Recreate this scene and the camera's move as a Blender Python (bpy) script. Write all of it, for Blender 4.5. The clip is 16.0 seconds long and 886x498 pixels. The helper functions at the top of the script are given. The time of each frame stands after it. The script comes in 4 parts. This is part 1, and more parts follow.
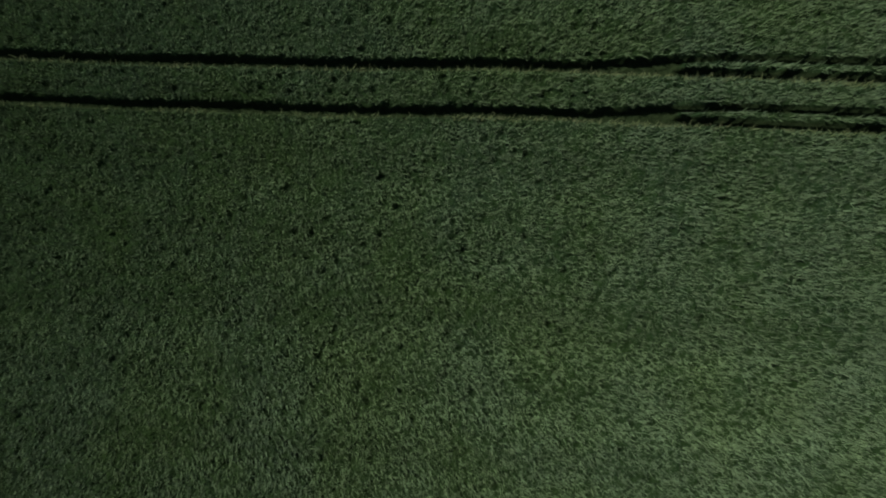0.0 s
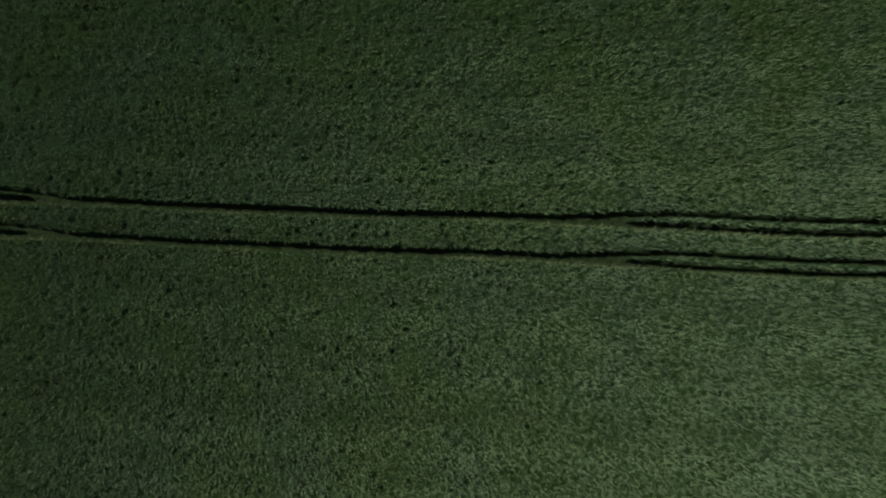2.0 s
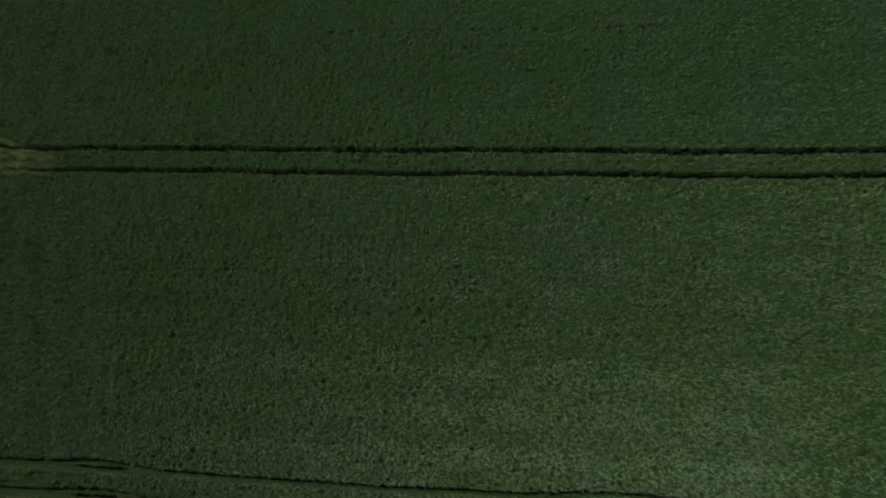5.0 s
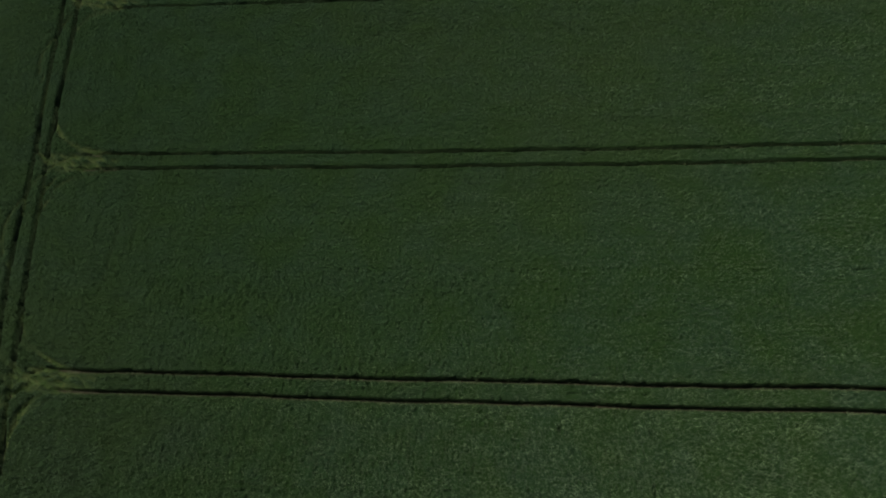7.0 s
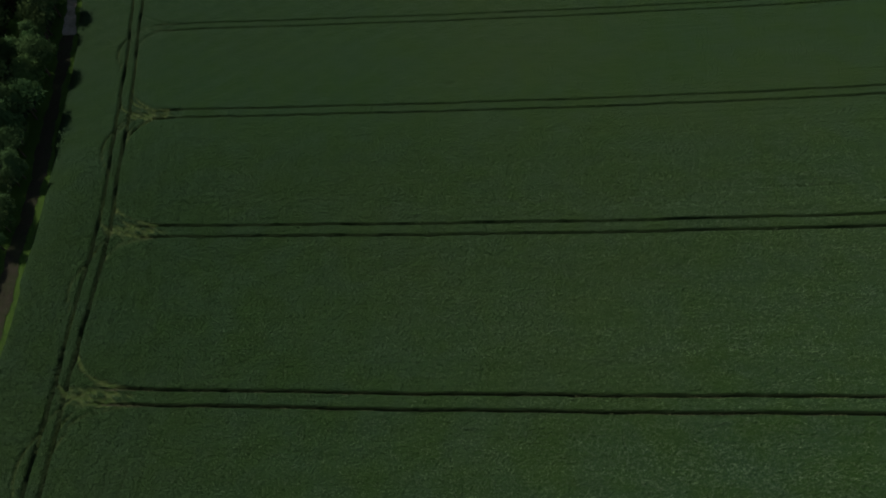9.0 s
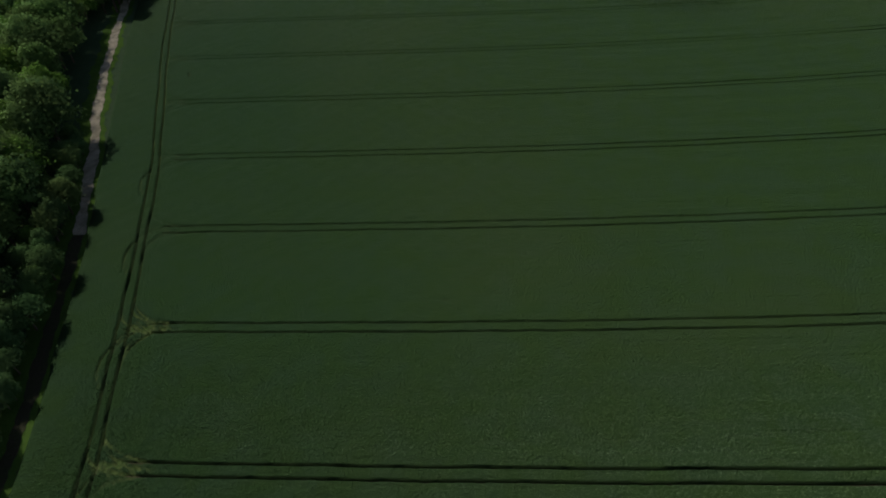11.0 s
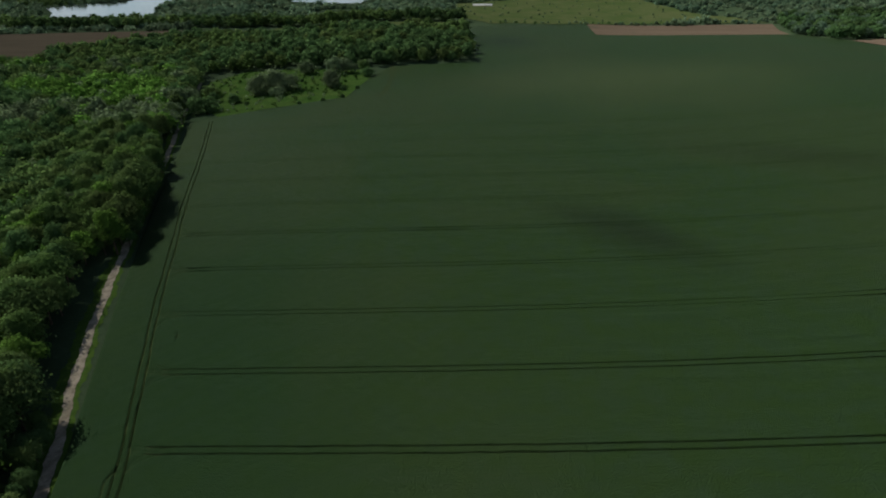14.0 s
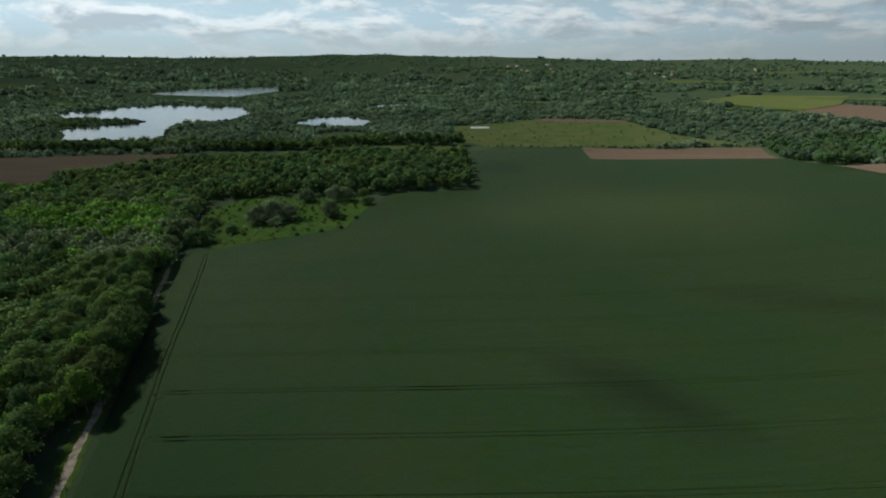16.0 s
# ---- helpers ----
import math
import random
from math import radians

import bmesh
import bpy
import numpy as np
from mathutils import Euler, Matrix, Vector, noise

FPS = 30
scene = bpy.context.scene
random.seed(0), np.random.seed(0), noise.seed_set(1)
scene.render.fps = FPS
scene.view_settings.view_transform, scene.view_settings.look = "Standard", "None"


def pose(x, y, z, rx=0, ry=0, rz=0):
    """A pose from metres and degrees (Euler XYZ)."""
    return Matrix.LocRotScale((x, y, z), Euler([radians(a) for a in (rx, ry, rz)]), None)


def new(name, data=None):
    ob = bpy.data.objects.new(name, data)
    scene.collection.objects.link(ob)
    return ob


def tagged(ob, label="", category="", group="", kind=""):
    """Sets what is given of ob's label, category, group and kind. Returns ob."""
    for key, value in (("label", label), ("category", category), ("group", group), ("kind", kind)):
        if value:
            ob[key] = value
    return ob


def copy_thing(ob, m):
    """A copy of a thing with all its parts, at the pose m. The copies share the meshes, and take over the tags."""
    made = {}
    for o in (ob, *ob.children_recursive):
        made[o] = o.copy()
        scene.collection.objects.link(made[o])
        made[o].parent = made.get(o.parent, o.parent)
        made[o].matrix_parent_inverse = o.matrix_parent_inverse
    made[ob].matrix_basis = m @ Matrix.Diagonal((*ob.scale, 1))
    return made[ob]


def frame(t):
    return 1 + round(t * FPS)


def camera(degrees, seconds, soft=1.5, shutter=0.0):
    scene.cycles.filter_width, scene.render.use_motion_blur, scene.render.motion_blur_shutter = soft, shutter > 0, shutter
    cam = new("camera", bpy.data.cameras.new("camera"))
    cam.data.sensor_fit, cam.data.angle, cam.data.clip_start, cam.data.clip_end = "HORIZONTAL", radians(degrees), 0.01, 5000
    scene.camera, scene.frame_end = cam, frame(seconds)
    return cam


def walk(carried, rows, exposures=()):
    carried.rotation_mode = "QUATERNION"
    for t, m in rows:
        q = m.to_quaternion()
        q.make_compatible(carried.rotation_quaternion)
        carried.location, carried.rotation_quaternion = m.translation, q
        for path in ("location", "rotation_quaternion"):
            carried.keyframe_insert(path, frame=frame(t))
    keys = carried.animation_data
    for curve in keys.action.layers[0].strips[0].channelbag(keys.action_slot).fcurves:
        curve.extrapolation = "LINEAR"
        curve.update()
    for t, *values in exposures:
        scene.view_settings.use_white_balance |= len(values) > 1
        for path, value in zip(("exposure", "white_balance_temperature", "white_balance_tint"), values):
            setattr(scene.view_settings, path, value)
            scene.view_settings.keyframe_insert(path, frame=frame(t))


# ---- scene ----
cam = camera(73.4, 16.0, soft=1.95)
PATH = [
    (0, pose(-0.00, -8.74, 25.70, 3.52, -0.23, 3.00)),
    (0.5, pose(-0.03, -8.00, 27.12, 3.91, -0.13, 2.93)),
    (1, pose(-0.05, -7.12, 28.71, 4.36, -0.07, 2.94)),
    (1.5, pose(-0.06, -5.99, 30.56, 5.10, -0.01, 2.97)),
    (2, pose(-0.09, -4.48, 32.60, 6.28, 0.07, 2.97)),
    (2.5, pose(-0.13, -2.94, 34.64, 7.70, 0.11, 2.95)),
    (3, pose(-0.20, -1.40, 36.84, 9.25, 0.12, 2.92)),
    (3.5, pose(-0.31, 0.19, 39.19, 10.93, 0.09, 2.88)),
    (4, pose(-0.38, 1.88, 41.68, 12.73, 0.04, 2.86)),
    (4.2, pose(-0.42, 2.57, 42.70, 13.46, 0.02, 2.86)),
    (6.3, pose(0.24, 10.78, 54.90, 22.58, 0.01, 2.64)),
    (6.5, pose(0.25, 11.62, 56.16, 23.59, 0.03, 2.67)),
    (7, pose(0.28, 13.78, 59.34, 26.15, 0.06, 2.70)),
    (7.5, pose(0.30, 16.25, 62.41, 28.80, 0.10, 2.72)),
    (8, pose(0.28, 19.02, 65.39, 31.47, 0.12, 2.81)),
    (8.2, pose(0.28, 20.16, 66.60, 32.55, 0.13, 2.84)),
    (10.3, pose(0.07, 34.59, 80.52, 43.34, -0.01, 2.98)),
    (10.5, pose(0.03, 36.19, 81.85, 44.33, -0.03, 3.01)),
    (11, pose(-0.06, 40.25, 85.19, 46.85, -0.06, 3.04)),
    (11.5, pose(-0.17, 44.46, 88.49, 49.39, -0.07, 3.07)),
    (12, pose(-0.25, 48.72, 91.74, 51.90, -0.07, 3.06)),
    (12.5, pose(-0.29, 53.09, 94.97, 54.40, -0.05, 3.08)),
    (13, pose(-0.30, 57.48, 98.19, 56.94, -0.01, 3.09)),
    (13.5, pose(-0.33, 62.01, 101.42, 59.44, 0.03, 3.09)),
    (14, pose(-0.43, 66.77, 104.69, 61.94, 0.05, 3.08)),
    (14.5, pose(-0.67, 71.66, 107.92, 64.47, 0.01, 3.09)),
    (15, pose(-0.98, 76.44, 111.01, 66.97, -0.01, 3.05)),
    (15.5, pose(-1.34, 81.01, 113.98, 69.45, -0.02, 3.02)),
    (16, pose(-1.68, 85.52, 116.87, 71.98, -0.04, 2.98)),
]
walk(cam, PATH)
scene.view_settings.exposure = 0.3

# ---- sun, sky and clouds ----
TO_SUN = Vector((-0.85, 0.46, 0.90)).normalized()
sun_data = bpy.data.lights.new("sun", "SUN")
sun_data.energy, sun_data.angle, sun_data.color = 4.8, radians(0.6), (1.0, 0.95, 0.86)
sun = new("sun", sun_data)
sun.rotation_mode = "QUATERNION"
sun.rotation_quaternion = TO_SUN.to_track_quat("Z", "Y")

world = bpy.data.worlds.new("sky")
scene.world = world
world.use_nodes = True
W = world.node_tree
W.nodes.clear()


def node(tree, kind):
    return tree.nodes.new(kind)


def math_node(tree, op, a, b=None):
    n = node(tree, "ShaderNodeMath")
    n.operation = op
    for i, v in enumerate((a, b)):
        if v is None:
            continue
        if isinstance(v, (int, float)):
            n.inputs[i].default_value = v
        else:
            tree.links.new(v, n.inputs[i])
    return n.outputs[0]


def mix_node(tree, factor, a, b, blend="MIX"):
    n = node(tree, "ShaderNodeMix")
    n.data_type, n.blend_type = "RGBA", blend
    for i, v in ((0, factor), (6, a), (7, b)):
        if isinstance(v, (int, float)):
            n.inputs[i].default_value = v
        elif isinstance(v, tuple):
            n.inputs[i].default_value = (*v, 1) if len(v) == 3 else v
        else:
            tree.links.new(v, n.inputs[i])
    return n.outputs[2]


def ramp_node(tree, source, low, high):
    n = node(tree, "ShaderNodeMapRange")
    n.interpolation_type = "SMOOTHSTEP"
    tree.links.new(source, n.inputs[0])
    n.inputs[1].default_value, n.inputs[2].default_value = low, high
    return n.outputs[0]


def noise_node(tree, vector, scale, detail=4.0, rough=0.55, distortion=0.0):
    n = node(tree, "ShaderNodeTexNoise")
    tree.links.new(vector, n.inputs["Vector"])
    n.inputs["Scale"].default_value, n.inputs["Detail"].default_value = scale, detail
    n.inputs["Roughness"].default_value, n.inputs["Distortion"].default_value = rough, distortion
    return n.outputs["Fac"]


sky_tex = node(W, "ShaderNodeTexSky")
sky_tex.sky_type, sky_tex.sun_disc = "NISHITA", False
sky_tex.sun_elevation, sky_tex.sun_rotation = math.asin(TO_SUN.z), math.atan2(TO_SUN.x, TO_SUN.y)
way = node(W, "ShaderNodeTexCoord")
xyz = node(W, "ShaderNodeSeparateXYZ")
W.links.new(way.outputs["Generated"], xyz.inputs[0])
up = math_node(W, "MAXIMUM", xyz.outputs[2], 0.0)
deck = node(W, "ShaderNodeMapping")
W.links.new(way.outputs["Generated"], deck.inputs[0])
deck.inputs["Scale"].default_value = (1.0, 1.0, 3.2)
deck.inputs["Location"].default_value = (0.35, 0.0, 0.2)
cover_noise = noise_node(W, deck.outputs[0], 8.5, 9, 0.6, 0.25)
high = ramp_node(W, up, 0.06, 0.5)
cover = ramp_node(W, math_node(W, "SUBTRACT", cover_noise, math_node(W, "MULTIPLY", high, 0.10)), 0.42, 0.56)
above = node(W, "ShaderNodeMapping")
W.links.new(deck.outputs[0], above.inputs[0])
above.inputs["Location"].default_value = (-0.012, 0.0, 0.03)
under = ramp_node(W, noise_node(W, above.outputs[0], 8.5, 9, 0.6, 0.25), 0.46, 0.62)
blue = mix_node(W, 1.0, sky_tex.outputs[0], (0.055, 0.055, 0.055), "MULTIPLY")
pale = mix_node(W, ramp_node(W, up, 0.0, 0.3), (0.43, 0.59, 0.69), blue)
cloud = mix_node(W, under, (0.68, 0.76, 0.79), (0.38, 0.46, 0.52))
cloud = mix_node(W, math_node(W, "MULTIPLY", high, 0.6), cloud, (0.22, 0.25, 0.28))
sky_mix = mix_node(W, cover, pale, cloud)
veil = ramp_node(W, up, 0.06, 0.0)
sky_mix = mix_node(W, math_node(W, "MULTIPLY", veil, 0.85), sky_mix, (0.37, 0.45, 0.47))
side = math_node(W, "ADD", math_node(W, "MULTIPLY", xyz.outputs[0], TO_SUN.xy.normalized().x), math_node(W, "MULTIPLY", xyz.outputs[1], TO_SUN.xy.normalized().y))
glow = math_node(W, "ADD", math_node(W, "MULTIPLY", ramp_node(W, side, -0.2, 1.0), 0.50), 0.70)
glow_rgb = node(W, "ShaderNodeCombineColor")
for i in range(3):
    W.links.new(glow, glow_rgb.inputs[i])
sky_mix = mix_node(W, 1.0, sky_mix, glow_rgb.outputs[0], "MULTIPLY")
back = node(W, "ShaderNodeBackground")
back.inputs[1].default_value = 0.84
W.links.new(sky_mix, back.inputs[0])
W.links.new(back.outputs[0], node(W, "ShaderNodeOutputWorld").inputs[0])


# ---- materials ----
def material(name, stops, scale=0.5, fine=8.0, rough=0.8, bump=0.3, bump_scale=None, depth=0.1, translucent=0.0, per_piece=0.0, spec=0.0, stretch=(1, 1, 1), big=None, facing=1.0):
    """Colour from broad and fine noise between the stops; bump from the fine noise."""
    m = bpy.data.materials.new(name)
    m.use_nodes = True
    t = m.node_tree
    bsdf = t.nodes["Principled BSDF"]
    place = node(t, "ShaderNodeMapping")
    geo = node(t, "ShaderNodeNewGeometry")
    t.links.new(geo.outputs["Position"], place.inputs[0])
    place.inputs["Scale"].default_value = stretch
    p = place.outputs[0]
    broad = ramp_node(t, noise_node(t, p, scale, 5, 0.6, 0.3), 0.32, 0.68)
    small = ramp_node(t, noise_node(t, p, fine, 5, 0.65), 0.3, 0.7)
    col = mix_node(t, broad, stops[0], stops[1])
    col = mix_node(t, math_node(t, "MULTIPLY", small, 0.6), col, stops[2])
    if big:
        far_noise = ramp_node(t, noise_node(t, p, big[0], 3, 0.5, 0.5), 0.4, 0.62)
        col = mix_node(t, math_node(t, "MULTIPLY", far_noise, big[2]), col, big[1])
    if per_piece:
        shift = node(t, "ShaderNodeHueSaturation")
        info = node(t, "ShaderNodeObjectInfo")
        v = math_node(t, "ADD", math_node(t, "MULTIPLY", geo.outputs["Random Per Island"], per_piece), 1 - per_piece * 0.5)
        v2 = math_node(t, "ADD", math_node(t, "MULTIPLY", info.outputs["Random"], 0.4), 0.8)
        tone = node(t, "ShaderNodeAttribute")
        tone.attribute_name = "tone"
        v3 = math_node(t, "ADD", tone.outputs["Fac"], 1.0)
        t.links.new(math_node(t, "MULTIPLY", math_node(t, "MULTIPLY", v, v2), v3), shift.inputs["Value"])
        t.links.new(math_node(t, "ADD", math_node(t, "MULTIPLY", info.outputs["Random"], 0.018), 0.491), shift.inputs["Hue"])
        t.links.new(col, shift.inputs["Color"])
        col = shift.outputs[0]
    t.links.new(col, bsdf.inputs["Base Color"])
    bsdf.inputs["Roughness"].default_value = rough
    bsdf.inputs["Specular IOR Level"].default_value = spec
    bsdf.inputs["Diffuse Roughness"].default_value = facing
    if bump:
        b = node(t, "ShaderNodeBump")
        b.inputs["Strength"].default_value, b.inputs["Distance"].default_value = bump, depth
        t.links.new(noise_node(t, p, bump_scale or fine, 6, 0.7), b.inputs["Height"])
        t.links.new(b.outputs[0], bsdf.inputs["Normal"])
    if translucent:
        tr = node(t, "ShaderNodeBsdfTranslucent")
        t.links.new(col, tr.inputs[0])
        mixer = node(t, "ShaderNodeMixShader")
        mixer.inputs[0].default_value = translucent
        t.links.new(bsdf.outputs[0], mixer.inputs[1])
        t.links.new(tr.outputs[0], mixer.inputs[2])
        t.links.new(mixer.outputs[0], t.nodes["Material Output"].inputs[0])
    return m


def crop_material():
    """Green cereal; where the attribute 'bare' rises, trodden straw and then dark soil."""
    m = material("cereal_crop", [(0.017, 0.036, 0.010), (0.019, 0.038, 0.020), (0.024, 0.047, 0.015)], scale=0.16, fine=4.0, rough=0.55, bump=1.0, bump_scale=2.2, depth=0.7, spec=0.014, big=(0.009, (0.028, 0.043, 0.017), 0.5), facing=0.4)
    t = m.node_tree
    bsdf = t.nodes["Principled BSDF"]
    green = bsdf.inputs["Base Color"].links[0].from_socket
    bsdf.inputs["Specular Tint"].default_value = (0.75, 1.0, 0.85, 1)
    rows = node(t, "ShaderNodeMapping")
    rows.inputs["Scale"].default_value = (0.05, 1.3, 1.0)
    t.links.new(t.nodes["Geometry"].outputs["Position"], rows.inputs[0])
    streak = ramp_node(t, noise_node(t, rows.outputs[0], 1.0, 3, 0.6), 0.3, 0.7)
    green = mix_node(t, math_node(t, "MULTIPLY", streak, 0.35), green, (0.018, 0.040, 0.012))
    # broad ellipses of darker and of paler crop green, ragged at the edge
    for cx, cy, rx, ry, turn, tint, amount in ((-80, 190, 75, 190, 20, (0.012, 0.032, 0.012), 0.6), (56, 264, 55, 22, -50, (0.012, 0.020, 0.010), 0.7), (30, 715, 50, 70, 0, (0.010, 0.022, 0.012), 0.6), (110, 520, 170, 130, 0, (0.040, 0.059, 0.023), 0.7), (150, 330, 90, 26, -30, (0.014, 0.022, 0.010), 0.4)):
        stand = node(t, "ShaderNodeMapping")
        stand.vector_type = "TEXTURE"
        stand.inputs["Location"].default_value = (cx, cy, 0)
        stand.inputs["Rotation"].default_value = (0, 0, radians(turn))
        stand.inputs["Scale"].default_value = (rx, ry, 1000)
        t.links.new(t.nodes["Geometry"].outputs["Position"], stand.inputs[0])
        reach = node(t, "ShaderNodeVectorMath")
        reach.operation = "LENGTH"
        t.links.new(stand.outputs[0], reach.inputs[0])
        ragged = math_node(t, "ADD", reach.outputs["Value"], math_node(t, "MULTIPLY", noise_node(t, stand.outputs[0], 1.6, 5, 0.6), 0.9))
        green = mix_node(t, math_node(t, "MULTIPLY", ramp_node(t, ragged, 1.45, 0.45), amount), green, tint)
    bare = node(t, "ShaderNodeAttribute")
    bare.attribute_name = "bare"
    geo = t.nodes["Geometry"].outputs["Position"]
    soil = mix_node(t, ramp_node(t, noise_node(t, geo, 3.0, 4), 0.3, 0.7), (0.034, 0.029, 0.019), (0.058, 0.048, 0.032))
    straw = mix_node(t, ramp_node(t, noise_node(t, geo, 1.4, 4), 0.35, 0.65), (0.034, 0.061, 0.017), (0.059, 0.079, 0.027))
    pick = ramp_node(t, noise_node(t, geo, 0.9, 3), 0.62, 0.72)
    floor_col = mix_node(t, math_node(t, "MULTIPLY", pick, 0.25), soil, straw)
    strewn = node(t, "ShaderNodeAttribute")
    strewn.attribute_name = "straw"
    col = mix_node(t, ramp_node(t, bare.outputs["Fac"], 0.12, 0.45), green, (0.024, 0.039, 0.016))
    col = mix_node(t, ramp_node(t, strewn.outputs["Fac"], 0.22, 0.65), col, straw)
    col = mix_node(t, ramp_node(t, bare.outputs["Fac"], 0.86, 1.0), col, floor_col)
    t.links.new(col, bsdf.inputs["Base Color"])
    return m


CROP = crop_material()
BLADE = material("cereal_blade", [(0.064, 0.103, 0.040), (0.068, 0.106, 0.058), (0.098, 0.140, 0.070)], scale=0.16, fine=4.0, rough=0.6, bump=0, translucent=0.12, per_piece=0.75, spec=0.1)
GROUND = material("rough_grassland", [(0.044, 0.074, 0.038), (0.060, 0.092, 0.050), (0.034, 0.058, 0.030)], scale=0.02, fine=0.7, rough=0.9, bump=0.6, depth=0.5, big=(0.004, (0.064, 0.092, 0.050), 0.5))
VERGE = material("verge_grass", [(0.056, 0.112, 0.020), (0.034, 0.076, 0.016), (0.080, 0.124, 0.030)], scale=0.3, fine=3.0, rough=0.8, bump=0.8, depth=0.2)
MEADOW = material("meadow_grass", [(0.060, 0.095, 0.030), (0.105, 0.120, 0.052), (0.050, 0.080, 0.026)], scale=0.025, fine=0.12, rough=0.9, bump=0.4, depth=0.3)
SCRUB_GRASS = material("scrub_grass", [(0.048, 0.108, 0.022), (0.078, 0.130, 0.032), (0.028, 0.062, 0.016)], scale=0.10, fine=0.35, rough=0.9, bump=0.7, depth=0.4)
GOLD_FIELD = material("pale_green_field", [(0.095, 0.120, 0.040), (0.080, 0.110, 0.036), (0.108, 0.128, 0.046)], scale=0.01, fine=0.1, rough=0.9, bump=0)
PLOUGHED = material("ploughed_soil", [(0.120, 0.092, 0.066), (0.150, 0.116, 0.084), (0.095, 0.074, 0.052)], scale=0.015, fine=0.4, rough=0.95, bump=0.5, depth=0.3, stretch=(1, 4, 1))
DARK_SOIL = material("dark_ploughed_soil", [(0.105, 0.088, 0.062), (0.130, 0.108, 0.076), (0.088, 0.074, 0.052)], scale=0.012, fine=0.3, rough=0.95, bump=0.4, depth=0.3, stretch=(1, 4, 1))
# dark version of the track surface; the wood's shade is put into its colour
TRACK_SHADE = material("tree_shaded_track", [(0.040, 0.036, 0.024), (0.032, 0.044, 0.018), (0.062, 0.054, 0.040)], scale=0.35, fine=2.0, rough=0.95, bump=0.6, depth=0.06)
GRAVEL = material("gravel_track", [(0.34, 0.300, 0.240), (0.45, 0.405, 0.325), (0.18, 0.160, 0.122)], scale=0.5, fine=2.2, rough=0.95, bump=0.5, depth=0.05, big=(0.3, (0.13, 0.122, 0.078), 0.5))
BARK = material("bark", [(0.085, 0.065, 0.045), (0.13, 0.105, 0.08), (0.05, 0.04, 0.03)], scale=1.0, fine=9.0, rough=0.95, bump=0.8, depth=0.05)
LEAF_A = material("leaf_mid_green", [(0.078, 0.144, 0.040), (0.114, 0.170, 0.062), (0.098, 0.162, 0.052)], scale=0.07, fine=1.2, rough=0.55, bump=0, translucent=0.34, per_piece=0.22)
LEAF_B = material("leaf_fresh_green", [(0.086, 0.185, 0.030), (0.118, 0.212, 0.046), (0.110, 0.205, 0.042)], scale=0.07, fine=1.2, rough=0.55, bump=0, translucent=0.38, per_piece=0.22)
LEAF_C = material("leaf_grey_green", [(0.112, 0.168, 0.084), (0.148, 0.202, 0.112), (0.134, 0.188, 0.100)], scale=0.07, fine=1.2, rough=0.6, bump=0, translucent=0.36, per_piece=0.22)
LEAF_D = material("leaf_dark_green", [(0.062, 0.124, 0.044), (0.090, 0.158, 0.062), (0.080, 0.145, 0.054)], scale=0.07, fine=1.2, rough=0.55, bump=0, translucent=0.3, per_piece=0.22)
# distance haze is put into these two foliage colours, paler and bluer
WOODS = material("far_hazy_foliage", [(0.124, 0.202, 0.114), (0.174, 0.246, 0.150), (0.150, 0.224, 0.130)], scale=0.012, fine=0.05, rough=0.8, bump=0, translucent=0.3, per_piece=0.12)
WOODS_DARK = material("far_hazy_dark_foliage", [(0.086, 0.150, 0.090), (0.118, 0.184, 0.114), (0.102, 0.168, 0.102)], scale=0.012, fine=0.05, rough=0.8, bump=0, translucent=0.3, per_piece=0.12)
WALL_PAINT = material("pale_render_wall", [(0.62, 0.58, 0.52), (0.70, 0.66, 0.60), (0.50, 0.46, 0.42)], scale=0.3, fine=3, rough=0.9, bump=0)
ROOF_TILE = material("clay_roof", [(0.26, 0.13, 0.09), (0.32, 0.17, 0.12), (0.20, 0.11, 0.08)], scale=0.3, fine=3, rough=0.9, bump=0)
ROOF_WHITE = material("white_sheet_roof", [(0.72, 0.73, 0.72), (0.80, 0.80, 0.80), (0.62, 0.62, 0.62)], scale=0.1, fine=1, rough=0.5, bump=0)


def water_material():
    m = bpy.data.materials.new("lake_water")
    m.use_nodes = True
    t = m.node_tree
    bsdf = t.nodes["Principled BSDF"]
    bsdf.inputs["Base Color"].default_value = (0.020, 0.030, 0.028, 1)
    bsdf.inputs["Roughness"].default_value = 0.10
    bsdf.inputs["IOR"].default_value = 1.33
    geo = node(t, "ShaderNodeNewGeometry")
    b = node(t, "ShaderNodeBump")
    b.inputs["Strength"].default_value, b.inputs["Distance"].default_value = 0.15, 0.3
    t.links.new(noise_node(t, geo.outputs["Position"], 0.25, 4, 0.6), b.inputs["Height"])
    t.links.new(b.outputs[0], bsdf.inputs["Normal"])
    return m


WATER = water_material()


# ---- lie of the land ----
def curve(points):
    """A smooth line x(y) through a few support points (y, x)."""
    ys, xs = np.array(points, float).T
    slope = np.gradient(xs, ys)

    def at(y):
        y = np.asarray(y, float)
        i = np.clip(np.searchsorted(ys, y) - 1, 0, len(ys) - 2)
        h = ys[i + 1] - ys[i]
        u = np.clip((y - ys[i]) / h, -3, 4)
        inner = np.clip(u, 0, 1)
        a, b, c, d = xs[i], xs[i + 1], slope[i] * h, slope[i + 1] * h
        value = a * (2 * inner**3 - 3 * inner**2 + 1) + c * (inner**3 - 2 * inner**2 + inner) + b * (3 * inner**2 - 2 * inner**3) + d * (inner**3 - inner**2)
        return value + np.where(u < 0, u * c, 0) + np.where(u > 1, (u - 1) * d, 0)

    return at


